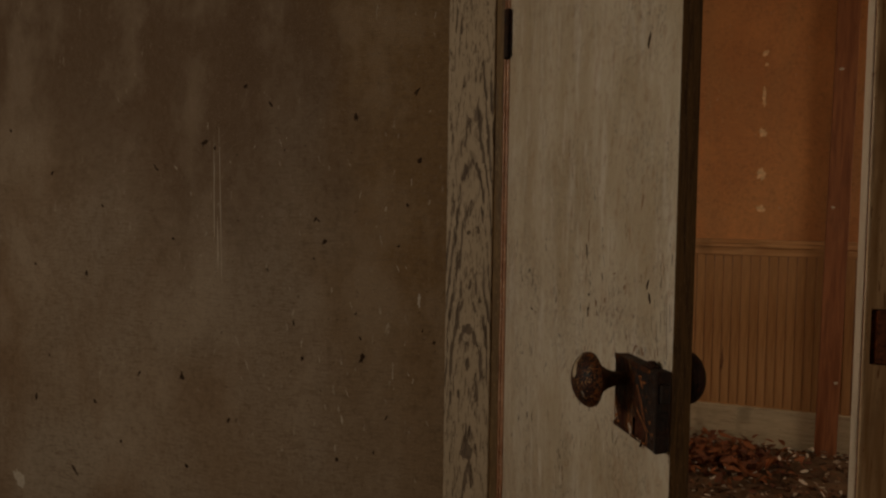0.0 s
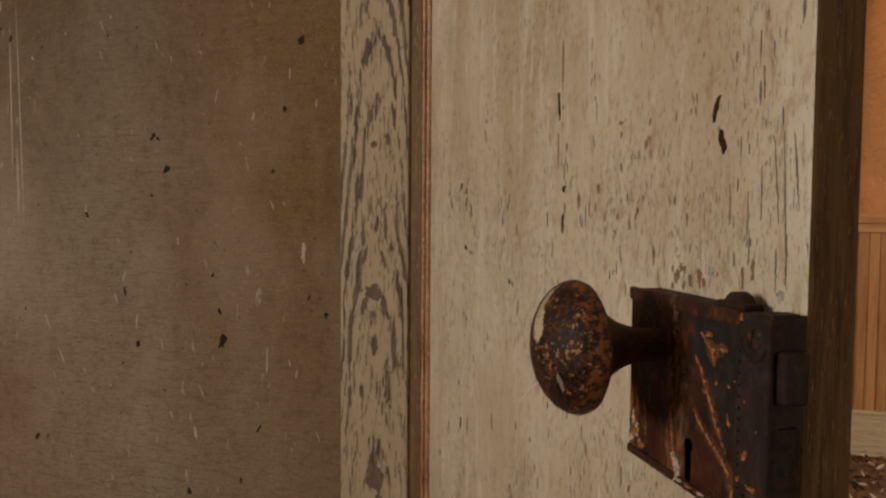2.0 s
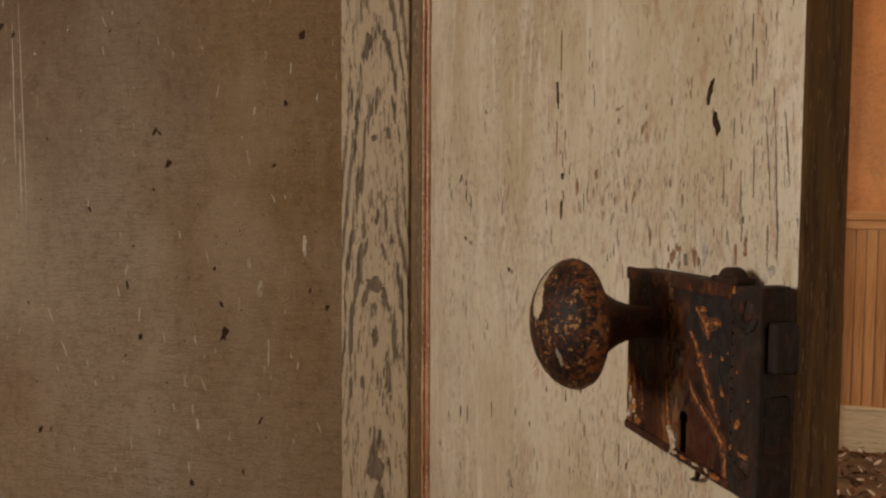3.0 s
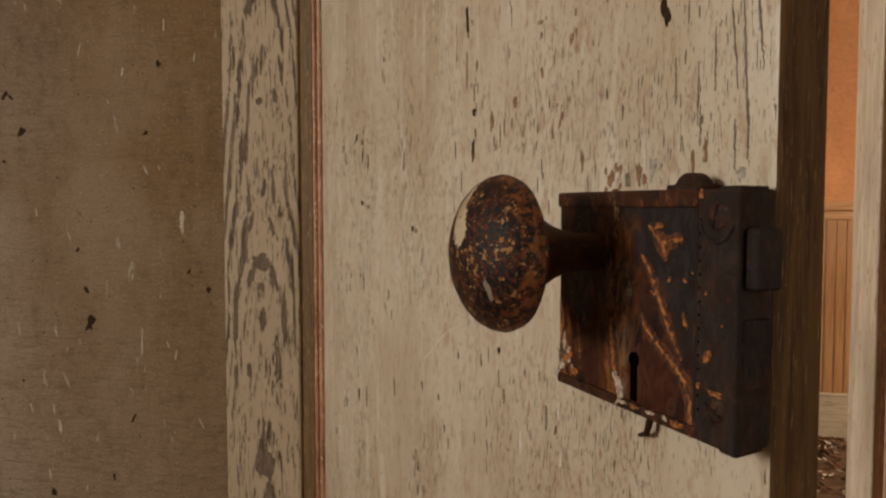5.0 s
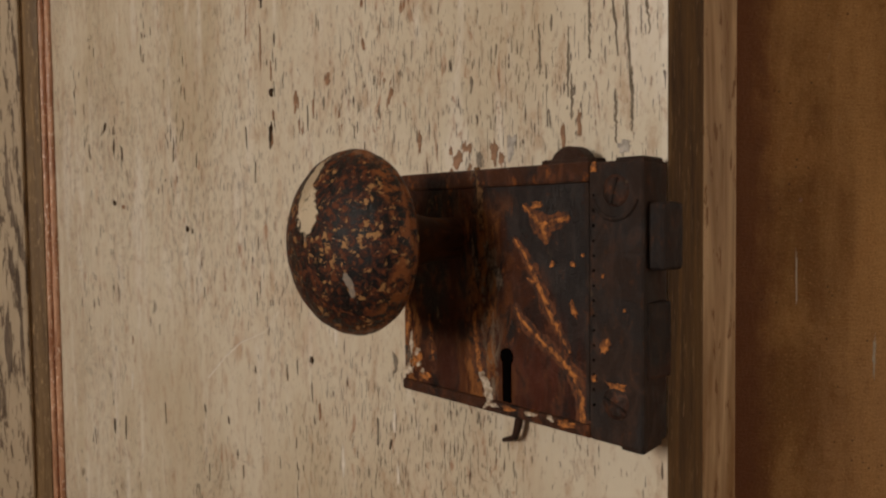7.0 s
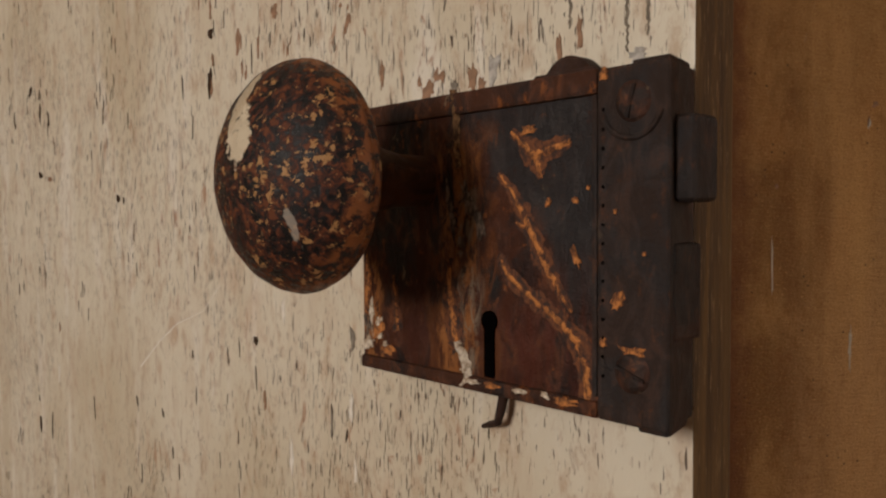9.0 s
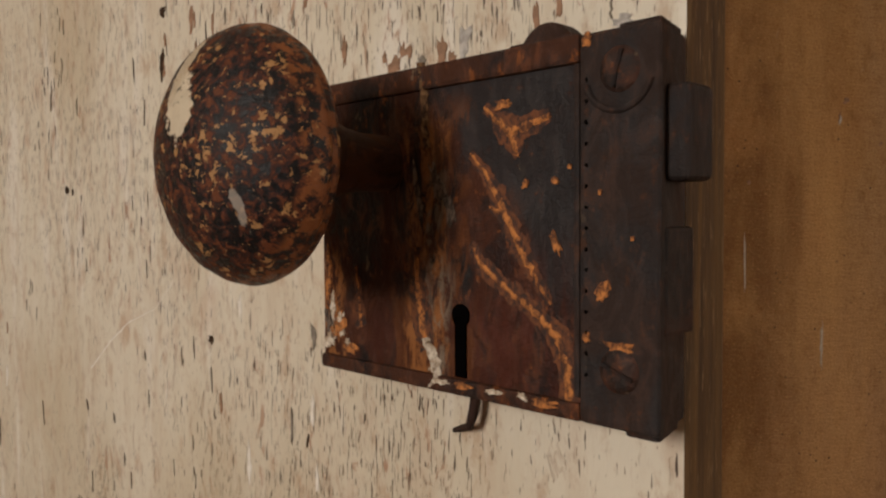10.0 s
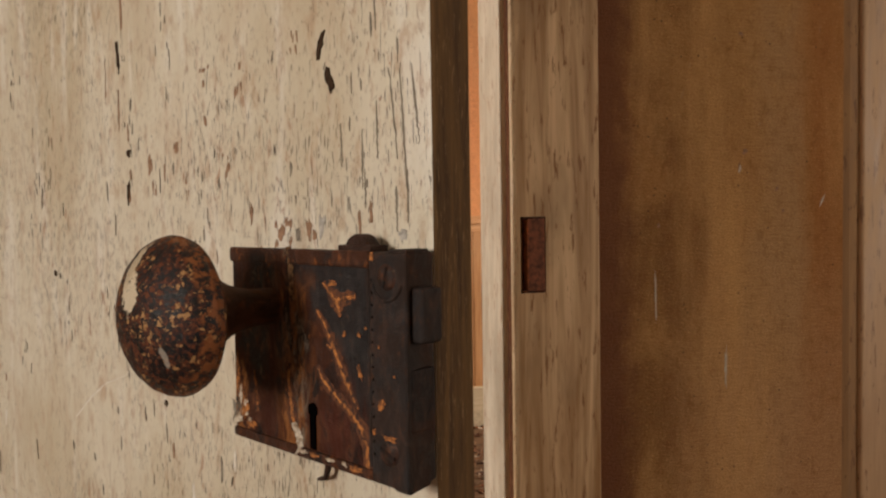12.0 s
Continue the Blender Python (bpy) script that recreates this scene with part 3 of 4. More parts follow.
casing_hinge = setting("casing_hinge", box((-0.114, -0.022, FLOOR), (-0.0175, 0.0, HEAD + 0.1), 0.0025), CASING_PAINT, "door casing with cream paint worn off along the grain", "door casing")
bm = bmesh.new()
CASING_L, CASING_R, KEEP_L, KEEP_R, KEEP_B, KEEP_T = 0.6385, 0.755, 0.649, 0.682, 0.827, 0.921
add_box(bm, (KEEP_R, -0.022, FLOOR), (CASING_R, 0.0, HEAD + 0.1))
for z0, z1 in ((FLOOR, KEEP_B), (KEEP_T, HEAD + 0.1)):
    add_box(bm, (CASING_L, -0.022, z0), (KEEP_R, 0.0, z1))
add_box(bm, (CASING_L, -0.022, KEEP_B), (KEEP_L, 0.0, KEEP_T))
add_box(bm, (KEEP_L, -0.006, KEEP_B), (KEEP_R, 0.0, KEEP_T))
edge = [e for e in bm.edges if all(abs(v.co.x - CASING_L) < 1e-6 and abs(v.co.y + 0.022) < 1e-6 for v in e.verts)]
bmesh.ops.bevel(bm, geom=edge, offset=0.006, segments=4, profile=0.5, affect="EDGES")
edge = [e for e in bm.edges if all(abs(v.co.x - CASING_R) < 1e-6 and abs(v.co.y + 0.022) < 1e-6 for v in e.verts)]
bmesh.ops.bevel(bm, geom=edge, offset=0.003, segments=3, profile=0.5, affect="EDGES")
for f in bm.faces:
    at = f.calc_center_median().x
    # inner side face darker and redder than the front, rounded edge paler
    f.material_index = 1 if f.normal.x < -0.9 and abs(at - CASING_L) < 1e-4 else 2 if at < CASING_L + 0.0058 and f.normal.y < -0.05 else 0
setting("casing_latch", bm, [CASING_RIGHT, REVEAL_DARK, PALE_EDGE], "yellowed cream door casing with a keeper mortise", "door casing")
setting("casing_head", box((-0.0165, -0.022, HEAD), (0.6385, 0.0, HEAD + 0.1), 0.002), CASING_RIGHT, "yellowed cream head casing", "door casing")
bm = box((1.160, -0.011, FLOOR), (1.26, 0.0, HEAD + 0.1), 0.006, 5)
slope = [bm.verts.new(p) for z in (FLOOR, HEAD + 0.1) for p in ((1.138, 0.0, z), (1.146, -0.003, z), (1.1625, -0.0055, z), (1.1625, 0.0, z))]
for k in range(4):
    bm.faces.new([slope[i] for i in (k, (k + 1) % 4, (k + 1) % 4 + 4, k + 4)])
for k in ((3, 2, 1, 0), (4, 5, 6, 7)):
    bm.faces.new([slope[i] for i in k])
bmesh.ops.recalc_face_normals(bm, faces=bm.faces)
# the sloped strip is a darker brown than the board
for f in bm.faces:
    f.material_index = 1 if all(v in slope for v in f.verts) else 0
setting("casing_next", bm, [TRIM_TAN, TRIM_BROWN], "tan painted upright casing further along the wall", "door casing")

# patches where the paint has come off the grain of the hinge casing
CASING_SPOTS = [
    (-0.065, 0.836, 0.030, 0.026, 0.0), (-0.079, 0.818, 0.011, 0.040, 0.25), (-0.050, 0.818, 0.011, 0.042, -0.25), (-0.066, 0.806, 0.010, 0.012, 0.0),
    (-0.065, 0.765, 0.012, 0.036, 0.0), (-0.083, 0.703, 0.009, 0.024, 0.0), (-0.100, 0.698, 0.007, 0.030, 0.05), (-0.064, 0.588, 0.030, 0.050, 0.0),
    (-0.100, 0.768, 0.007, 0.110, 0.02), (-0.037, 0.768, 0.009, 0.100, -0.02), (-0.046, 1.036, 0.009, 0.024, -0.2), (-0.066, 1.030, 0.012, 0.012, 0.0),
    (-0.061, 0.926, 0.008, 0.028, 0.1), (-0.090, 0.977, 0.006, 0.050, 0.1), (-0.038, 1.065, 0.006, 0.050, -0.1), (-0.098, 1.081, 0.006, 0.040, 0.0), (-0.052, 0.880, 0.007, 0.030, -0.2), (-0.078, 0.885, 0.007, 0.034, 0.2)]
for k, (x, z, w, h, lean) in enumerate(CASING_SPOTS):
    part("bare_patch", blob(w, h, 0.0004, 820 + k, 23, lean, 0.45), CASING_BARE, casing_hinge, at=pose(x, -0.022, z))

# the rusty keeper box in the latch casing
keeper = thing("strike_box", pose(KEEP_L, -0.022, KEEP_B), "small rusted iron keeper box in the door casing", "strike box")
w, h = KEEP_R - KEEP_L, KEEP_T - KEEP_B
part("back_plate", box((0.0005, 0.011, 0.003), (w - 0.002, 0.0135, h - 0.003), 0.0006), KEEP_DARK, keeper, "dark red-brown rusted plate")
part("lip", box((0.0075, -0.0026, 0.004), (0.0102, 0.0105, h - 0.004), 0.0008), KEEP_RUST, keeper, "bright orange rusted lip")
part("face_plate", box((0.0102, -0.0016, 0.003), (w - 0.002, 0.0105, h - 0.003), 0.0008), KEEP_DARK, keeper)
part("side_plate", box((w - 0.002, 0.001, 0.0), (w, 0.012, h), 0.0005), KEEP_DARK, keeper)
for z in (0.0, h - 0.003):
    part("end_plate", box((0.0025, 0.0, z), (w - 0.002, 0.012, z + 0.003), 0.0005), RUST, keeper)

# worn bead between the hinge jamb and the door
bead = thing("hinge_bead", pose(0.0072, -0.0205, 0), "worn orange wooden bead beside the door hinges", "trim", kind="structure")
for x, r in ((-0.0034, 0.0029), (0.0035, 0.0040)):
    bm = lathe([(r, FLOOR), (r, 0.5), (r, 1.0), (r, 1.5), (r, HEAD - 0.03)], 12)
    part("bead", bm, COPPER_WOOD, bead, at=pose(x, 0, 0), smooth=True)

# ---- the door ----
DOOR = pose(0.013, -0.022, 0, 0, 0, -59.03)
DOOR_W, DOOR_T = 0.7235, 0.0240
door = thing("door_1", DOOR, "cream painted wooden door standing open, paint cracked and chipped", "door", kind="structure")
bm = box((0.0, 0.0, FLOOR + 0.012), (DOOR_W, DOOR_T, HEAD - 0.025))
bmesh.ops.bevel(bm, geom=list(bm.edges), offset=0.0022, segments=2, profile=0.6, affect="EDGES")
for v in bm.verts:
    if v.co.x > DOOR_W - 0.004:
        v.co.x -= 0.0022 * v.co.y / DOOR_T
for f in bm.faces:
    c = f.calc_center_median()
    f.material_index = 1 if f.normal.x > 0.3 or c.x < 0.0015 else 0
leaf = part("leaf", bm, [DOOR_PAINT, EDGE_WOOD], door)

hinge = part("hinge", lathe([(0, 0), (0.006, 0.001), (0.0075, 0.004), (0.0075, 0.092), (0.006, 0.095), (0, 0.097)], 20), DARK_IRON, door, "dark rusted butt hinge", at=pose(0.004, -0.006, 1.366), smooth=True)
part("hinge_leaf", box((-0.002, 0.0035, 0.004), (0.014, 0.0062, 0.092), 0.0006), DARK_IRON, hinge)


def marks(name, parent, rows, material, seed, depth=0.0005):
    for k, (x, z, w, h, lean) in enumerate(rows):
        part(name, blob(w, h, depth, seed + k, 17, lean), material, parent, at=pose(x, 0, z))


# gouges and chips of the door's face: along the door, up, width, height, lean
marks("gouge", leaf, [
    (0.456, 1.022, 0.006, 0.026, -0.15), (0.4665, 0.963, 0.007, 0.007, 0.0), (0.4655, 0.940, 0.005, 0.018, 0.05),
    (0.657, 0.996, 0.005, 0.019, 0.35), (0.663, 0.980, 0.007, 0.014, -0.2), (0.1668, 0.971, 0.008, 0.009, 0.5),
    (0.190, 0.953, 0.005, 0.016, 0.1), (0.171, 0.7155, 0.006, 0.018, 0.0), (0.187, 0.907, 0.012, 0.006, -0.6),
    (0.342, 0.886, 0.007, 0.006, 0.0), (0.506, 0.8185, 0.005, 0.005, 0.0), (0.643, 1.272, 0.009, 0.024, 0.3)], CHIP_DARK, 40)
marks("gouge", leaf, [
    (0.455, 0.99, 0.003, 0.03, 0.0), (0.462, 1.05, 0.0035, 0.05, 0.0), (0.467, 0.975, 0.003, 0.016, 0.0), (0.494, 0.955, 0.005, 0.017, 0.05),
    (0.526, 0.962, 0.007, 0.008, 0.0), (0.512, 0.95, 0.003, 0.013, 0.0), (0.637, 1.09, 0.006, 0.022, 0.3), (0.60, 0.925, 0.004, 0.012, 0.0)], CHIP_RUST, 70, 0.0003)

marks("crack", leaf, [
    (0.1886, 0.9665, 0.004, 0.0105, 0.2), (0.2096, 0.9466, 0.005, 0.0138, -0.1), (0.4457, 0.9197, 0.0012, 0.0150, 0.05), (0.4349, 0.9404, 0.0014, 0.0150, -0.05),
    (0.5064, 0.9452, 0.0012, 0.0150, 0.0), (0.3508, 0.8847, 0.004, 0.0065, 0.0), (0.3198, 0.9375, 0.0013, 0.0138, 0.0), (0.3604, 0.9315, 0.001, 0.0111, 0.0),
    (0.5756, 0.7889, 0.002, 0.0065, 0.2), (0.1996, 0.7207, 0.004, 0.0230, 0.05), (0.4014, 0.7661, 0.003, 0.0067, -0.2), (0.3647, 0.7673, 0.0022, 0.0071, -0.2),
    (0.2918, 0.7495, 0.0016, 0.0223, -0.1), (0.4134, 0.7467, 0.0014, 0.0092, 0.0), (0.421, 0.7385, 0.001, 0.0109, 0.0), (0.3697, 0.7263, 0.001, 0.0120, -0.05), (0.4405, 0.8039, 0.0014, 0.0061, 0.0)], CHIP_DARK, 500, 0.0003)
marks("stain", leaf, [
    (0.4687, 0.9505, 0.0032, 0.009, 0.0), (0.4669, 0.9378, 0.004, 0.0107, 0.0), (0.2089, 0.9033, 0.014, 0.005, -0.5), (0.4967, 0.9539, 0.002, 0.0085, 0.0), (0.5131, 0.7924, 0.003, 0.0119, 0.0),
    (0.2234, 0.7959, 0.004, 0.010, 0.0), (0.6253, 0.9165, 0.008, 0.010, 0.2), (0.6882, 0.9245, 0.003, 0.012, 0.0), (0.5793, 0.9481, 0.005, 0.007, 0.1), (0.5582, 0.974, 0.003, 0.008, 0.0)], CHIP_RUST, 530, 0.0003)
marks("chip", leaf, [
    (0.5224, 0.9508, 0.0022, 0.008, 0.0), (0.5705, 0.9404, 0.002, 0.0085, 0.0), (0.5801, 0.8276, 0.004, 0.0138, -0.1), (0.5055, 0.8024, 0.002, 0.0135, -0.05), (0.5656, 0.7928, 0.002, 0.0171, 0.0),
    (0.4436, 0.7835, 0.0018, 0.0096, 0.0), (0.6376, 0.9155, 0.005, 0.008, 0.0), (0.6335, 0.9451, 0.002, 0.009, 0.0), (0.686, 0.9355, 0.0025, 0.005, 0.0)], CHIP_GREY, 550, 0.0003)
marks("smear", leaf, [(0.2189, 0.7619, 0.004, 0.0221, 0.0), (0.5349, 0.7714, 0.004, 0.0243, 0.0), (0.5787, 0.8004, 0.003, 0.0165, 0.05), (0.5811, 0.7768, 0.003, 0.0141, 0.0), (0.432, 0.7908, 0.0014, 0.007, 0.2), (0.4631, 0.7905, 0.0014, 0.0115, 0.2), (0.5299, 0.8341, 0.004, 0.014, 0.0)], SMEAR, 570, 0.0002)
part("scratch", ribbon([(0.3714, 0.7886), (0.3981, 0.8060), (0.4221, 0.8183), (0.4532, 0.8278), (0.4748, 0.8437)], [0.0014, 0.0012, 0.0010, 0.0005, 0.0009], 0.0002, 61), SMEAR, leaf)
# short dark cracks along the grain, in loose columns
rnd = random.Random(77)
columns = [(rnd.uniform(0.07, 0.60), rnd.uniform(0.62, 1.04)) for _ in range(52)]
marks("crack", leaf, [(u + rnd.gauss(0, 0.007), z + rnd.gauss(0, 0.018), rnd.uniform(0.0006, 0.0013), rnd.uniform(0.004, 0.012), rnd.gauss(0, 0.06)) for u, z in columns for _ in range(5) if not (u > 0.56 and z < 0.95)], CHIP_DARK, 1300, 0.0002)
# grey grooves of the grain beside the latch edge: along the door, up, at both ends
for k, (u0, z0, u1, z1) in enumerate((
    (0.6836, 0.9580, 0.6832, 0.9329), (0.6927, 0.9688, 0.6927, 0.9449), (0.7006, 0.9794, 0.7049, 0.9431), (0.7065, 0.9814, 0.7102, 0.9245), (0.7131, 0.9802, 0.7170, 0.9483),
    (0.7100, 0.9406, 0.7101, 0.9191), (0.6698, 0.9616, 0.6703, 0.9428), (0.7034, 0.9344, 0.7038, 0.9160), (0.6849, 0.9420, 0.6848, 0.9256))):
    mid = [(u0 + f * (u1 - u0), z0 + f * (z1 - z0)) for f in (0.0, 0.35, 0.7, 1.0)]
    part("groove", ribbon(mid, [0.0005, 0.0012, 0.0011, 0.0005], 0.0003, 110 + k), CHIP_GROOVE, leaf)
rnd = random.Random(11)
marks("crack", leaf, [(rnd.uniform(0.668, 0.717), rnd.uniform(0.96, 1.03), rnd.uniform(0.0008, 0.0015), rnd.uniform(0.006, 0.018), 0.0) for _ in range(12)], CHIP_GREY, 110, 0.0003)
# rusty smudges in the paint over the lock
for k, (u, z, w, h) in enumerate(((0.575, 0.949, 0.010, 0.012), (0.499, 0.946, 0.006, 0.020), (0.537, 0.942, 0.004, 0.016), (0.638, 1.001, 0.006, 0.016), (0.626, 0.918, 0.012, 0.014), (0.436, 1.011, 0.004, 0.022), (0.590, 0.990, 0.008, 0.016), (0.560, 0.996, 0.012, 0.010))):
    marks("smudge", leaf, [(u + rnd.uniform(-0.5, 0.5) * w, z + rnd.uniform(-0.5, 0.5) * h, rnd.uniform(0.15, 0.4) * w, rnd.uniform(0.2, 0.5) * h, rnd.uniform(-0.2, 0.2)) for _ in range(5)], CHIP_RUST, 900 + 10 * k, 0.0002)
marks("stain", leaf, [(0.646, 0.917, 0.006, 0.012, 0.0), (0.650, 0.915, 0.005, 0.006, 0.0), (0.681, 0.921, 0.003, 0.012, 0.0), (0.607, 0.905, 0.004, 0.012, 0.1)], CHIP_RUST, 140, 0.0003)
marks("stain", leaf, [(0.604, 0.846, 0.007, 0.012, 0.2), (0.607, 0.855, 0.005, 0.010, 0.0), (0.601, 0.828, 0.008, 0.010, -0.2), (0.655, 0.919, 0.008, 0.016, 0.0), (0.606, 0.834, 0.012, 0.026, 0.0), (0.600, 0.842, 0.004, 0.016, 0.0), (0.707, 0.9155, 0.008, 0.005, 0.0)], CHIP_ASH, 150, 0.0003)

# ---- the rim lock ----
LOCK_W, LOCK_H, LOCK_D, SEAM = 0.1165, 0.0850, 0.0190, 0.0962
lock = thing("rim_lock", DOOR @ pose(0.6115, 0.0, 0.8250), "rusted iron rim lock screwed to the cream door", "lock")
bm = box((-0.0012, -LOCK_D + 0.0016, -0.0014), (SEAM, -0.0002, LOCK_H - 0.001), 0.0012)
case = part("case", bm, RUST, lock)
bm = box((SEAM, -LOCK_D, -0.0012), (LOCK_W, -0.0002, LOCK_H - 0.0004), 0.0016, 3)
add_box(bm, (LOCK_W - 0.009, -LOCK_D + 0.0015, -0.0026), (LOCK_W - 0.0005, -0.003, 0.0), 0.0012)
add_box(bm, (LOCK_W - 0.011, -LOCK_D + 0.0015, LOCK_H - 0.001), (LOCK_W - 0.0005, -0.003, LOCK_H + 0.0006), 0.0006)
for v in bm.verts:
    if v.co.x > LOCK_W - 0.01:
        v.co.x -= 0.0045 * (1 + v.co.y / LOCK_D)
part("selvage", bm, SELVAGE, lock, "dark iron end of the lock case")
part("top_rim", box((-0.0012, -LOCK_D + 0.0002, LOCK_H - 0.0065), (SEAM, -LOCK_D + 0.003, LOCK_H), 0.0012), RIM_RUST, lock)
part("bottom_rim", box((-0.0012, -LOCK_D + 0.0004, -0.0014), (SEAM, -LOCK_D + 0.003, 0.0030), 0.0012), RIM_RUST, lock)
part("seam_rib", box((SEAM - 0.0016, -LOCK_D + 0.0004, 0.0042), (SEAM, -LOCK_D + 0.003, LOCK_H - 0.0065), 0.0005), SELVAGE, lock)
for k in range(15):
    part("dimple", blob(0.0011, 0.0013, 0.0003, 700 + k, 9), HOLE, lock, at=pose(SEAM + 0.0022, -LOCK_D, 0.0100 + 0.0046 * k))
for z in (0.0757, 0.0117):
    s = part("screw", lathe([(0, 0.0012), (0.003, 0.0011), (0.0046, 0.0005), (0.0050, 0)], 24), SCREW_RUST, lock, "rusted slotted screw", at=pose(0.1068, -LOCK_D + 0.0001, z, 90, 0, 0) @ pose(0, 0, 0, 0, 0, 75 if z > 0.05 else -20), smooth=True)
    part("slot", box((-0.0040, -0.00045, 0.0009), (0.0040, 0.00045, 0.00145)), DARK_IRON, s)
part("ring_mark", tube([(0.1064 + 0.0082 * math.cos(radians(a)), -LOCK_D, 0.0752 + 0.0080 * math.sin(radians(a))) for a in range(195, 350, 10)], 0.0008), SELVAGE, lock)
bm = bmesh.new()
add_box(bm, (-0.0019, -0.0004, -0.0095), (0.0019, 0.0004, 0.006))
cyl = lathe([(0, 0.0004), (0.0030, 0.0004), (0.0030, -0.0004), (0, -0.0004)], 16)
bmesh.ops.transform(cyl, matrix=pose(0, 0, 0.0065, 90, 0, 0), verts=cyl.verts)
tmp = bpy.data.meshes.new("tmp")
cyl.to_mesh(tmp)
cyl.free()
bm.from_mesh(tmp)
bpy.data.meshes.remove(tmp)
part("keyhole", bm, HOLE, lock, "black keyhole", at=pose(0.0587, -LOCK_D + 0.0013, 0.0130))
part("latch_bolt", box((LOCK_W - 0.006, -0.0150, 0.0520), (LOCK_W + 0.0040, -0.0040, 0.0722), 0.002, 3), SELVAGE, lock, "dark iron latch bolt standing out of the case")
part("dead_bolt", box((LOCK_W - 0.006, -0.0165, 0.0195), (LOCK_W - 0.0004, -0.004, 0.0425), 0.001), DARK_IRON, lock)
bm = box((0.0715, -0.0135, LOCK_H - 0.001), (0.0915, -0.004, LOCK_H + 0.0018), 0.0008)
hump = lathe([(0.0, 0.0), (0.0080, 0.0), (0.0086, 0.0008), (0.0086, 0.0058), (0.0078, 0.0066), (0.0, 0.0068)], 28)
bmesh.ops.transform(hump, matrix=pose(0.0815, -0.0055, LOCK_H - 0.0026, 90, 0, 0), verts=hump.verts)
tmp = bpy.data.meshes.new("tmp")
hump.to_mesh(tmp)
hump.free()
bm.from_mesh(tmp)
bpy.data.meshes.remove(tmp)
part("slide_lever", bm, DARK_IRON, lock, "small dark slide on top of the lock")
FACE = -LOCK_D + 0.0015
# rust runs and pale drips over the case
for k, (pts, ws) in enumerate((
    ([(0.0597, 0.0379), (0.0636, 0.0322), (0.0719, 0.0269), (0.0806, 0.0220), (0.0871, 0.0166), (0.0899, 0.0089), (0.0902, 0.0010)], [0.0010, 0.0020, 0.0021, 0.0021, 0.0024, 0.0026, 0.0026]),
    ([(0.0599, 0.0604), (0.0656, 0.0545), (0.0702, 0.0473), (0.0754, 0.0376), (0.0806, 0.0302), (0.0855, 0.0231)], [0.0010, 0.0016, 0.0024, 0.0026, 0.0016, 0.0008]),
    ([(0.0387, 0.0365), (0.0401, 0.0240), (0.0418, 0.0138), (0.0432, 0.0085)], [0.0016, 0.0030, 0.0034, 0.0020]),
    ([(0.0648, 0.0715), (0.0729, 0.0646), (0.0773, 0.0656), (0.0863, 0.0682)], [0.0010, 0.0032, 0.0026, 0.0012]),
    ([(0.0729, 0.0646), (0.0745, 0.0610), (0.0750, 0.0585)], [0.0024, 0.0020, 0.0008]),
    ([(0.0130, 0.0300), (0.0145, 0.0200), (0.0150, 0.0110)], [0.0008, 0.0018, 0.0024]),
    ([(0.0660, 0.0470), (0.0700, 0.0455), (0.0735, 0.0420)], [0.0008, 0.0018, 0.0010]))):
    part("rust_stain", ribbon(pts, [2.6 * w for w in ws], 0.00015, k + 60), RUST_HALO, lock, at=pose(0.0025, FACE, 0.0003))
    part("rust_run", ribbon(pts, ws, 0.0004, k + 2), RUST_RUN, lock, at=pose(0.0025, FACE, 0.0003))
part("rust_run", ribbon([(0.0417, 0.0855), (0.0429, 0.0812), (0.0433, 0.0735), (0.0446, 0.0612)], [0.0030, 0.0026, 0.0018, 0.0010], 0.0018, 31), TAN_RUN, lock, at=pose(0.0025, FACE, 0.0003))
part("paint_drip", ribbon([(0.0430, 0.0120), (0.0461, 0.0065), (0.0475, 0.0022), (0.0450, -0.0012)], [0.0022, 0.0040, 0.0040, 0.0012], 0.0018, 32), PALE_RUN, lock, "pale paint drip", at=pose(0.0025, FACE, 0.0003))
marks("rust_patch", lock, [(0.002, 0.026, 0.004, 0.030, 0.0), (0.006, 0.012, 0.010, 0.014, 0.2), (0.012, 0.006, 0.012, 0.005, 0.0), (0.1030, 0.0285, 0.005, 0.006, 0.3), (0.080, 0.0525, 0.003, 0.003, 0.0), (0.089, 0.053, 0.003, 0.0025, 0.0), (0.090, 0.083, 0.004, 0.004, 0.0), (0.073, 0.072, 0.007, 0.004, 0.4), (0.089, 0.0385, 0.003, 0.008, -0.4), (0.0055, 0.0815, 0.009, 0.004, 0.0)], RUST_RUN, 90, 0.0003)
marks("grey_patch", lock, [(0.0500, 0.0535, 0.006, 0.016, -0.3), (0.0430, 0.0500, 0.004, 0.024, -0.2), (0.0545, 0.0470, 0.005, 0.014, -0.3), (0.002, 0.0135, 0.008, 0.010, 0.0)], GREY_RUN, 190, 0.0003)
marks("paint_scrap", lock, [(0.0040, 0.0190, 0.004, 0.008, 0.0), (0.0075, 0.0145, 0.005, 0.006, 0.2), (0.0030, 0.0080, 0.006, 0.007, -0.2), (0.0110, 0.0070, 0.004, 0.004, 0.0), (0.0035, 0.0125, 0.006, 0.012, 0.1), (0.001, 0.0065, 0.004, 0.006, 0.0), (0.0085, 0.0100, 0.004, 0.003, 0.5), (0.0520, 0.0015, 0.010, 0.002, 0.0), (0.0705, 0.0018, 0.007, 0.0022, 0.3), (0.0800, 0.0020, 0.004, 0.003, -0.3), (0.0480, 0.0045, 0.004, 0.003, 0.4)], PALE_RUN, 330, 0.0003)
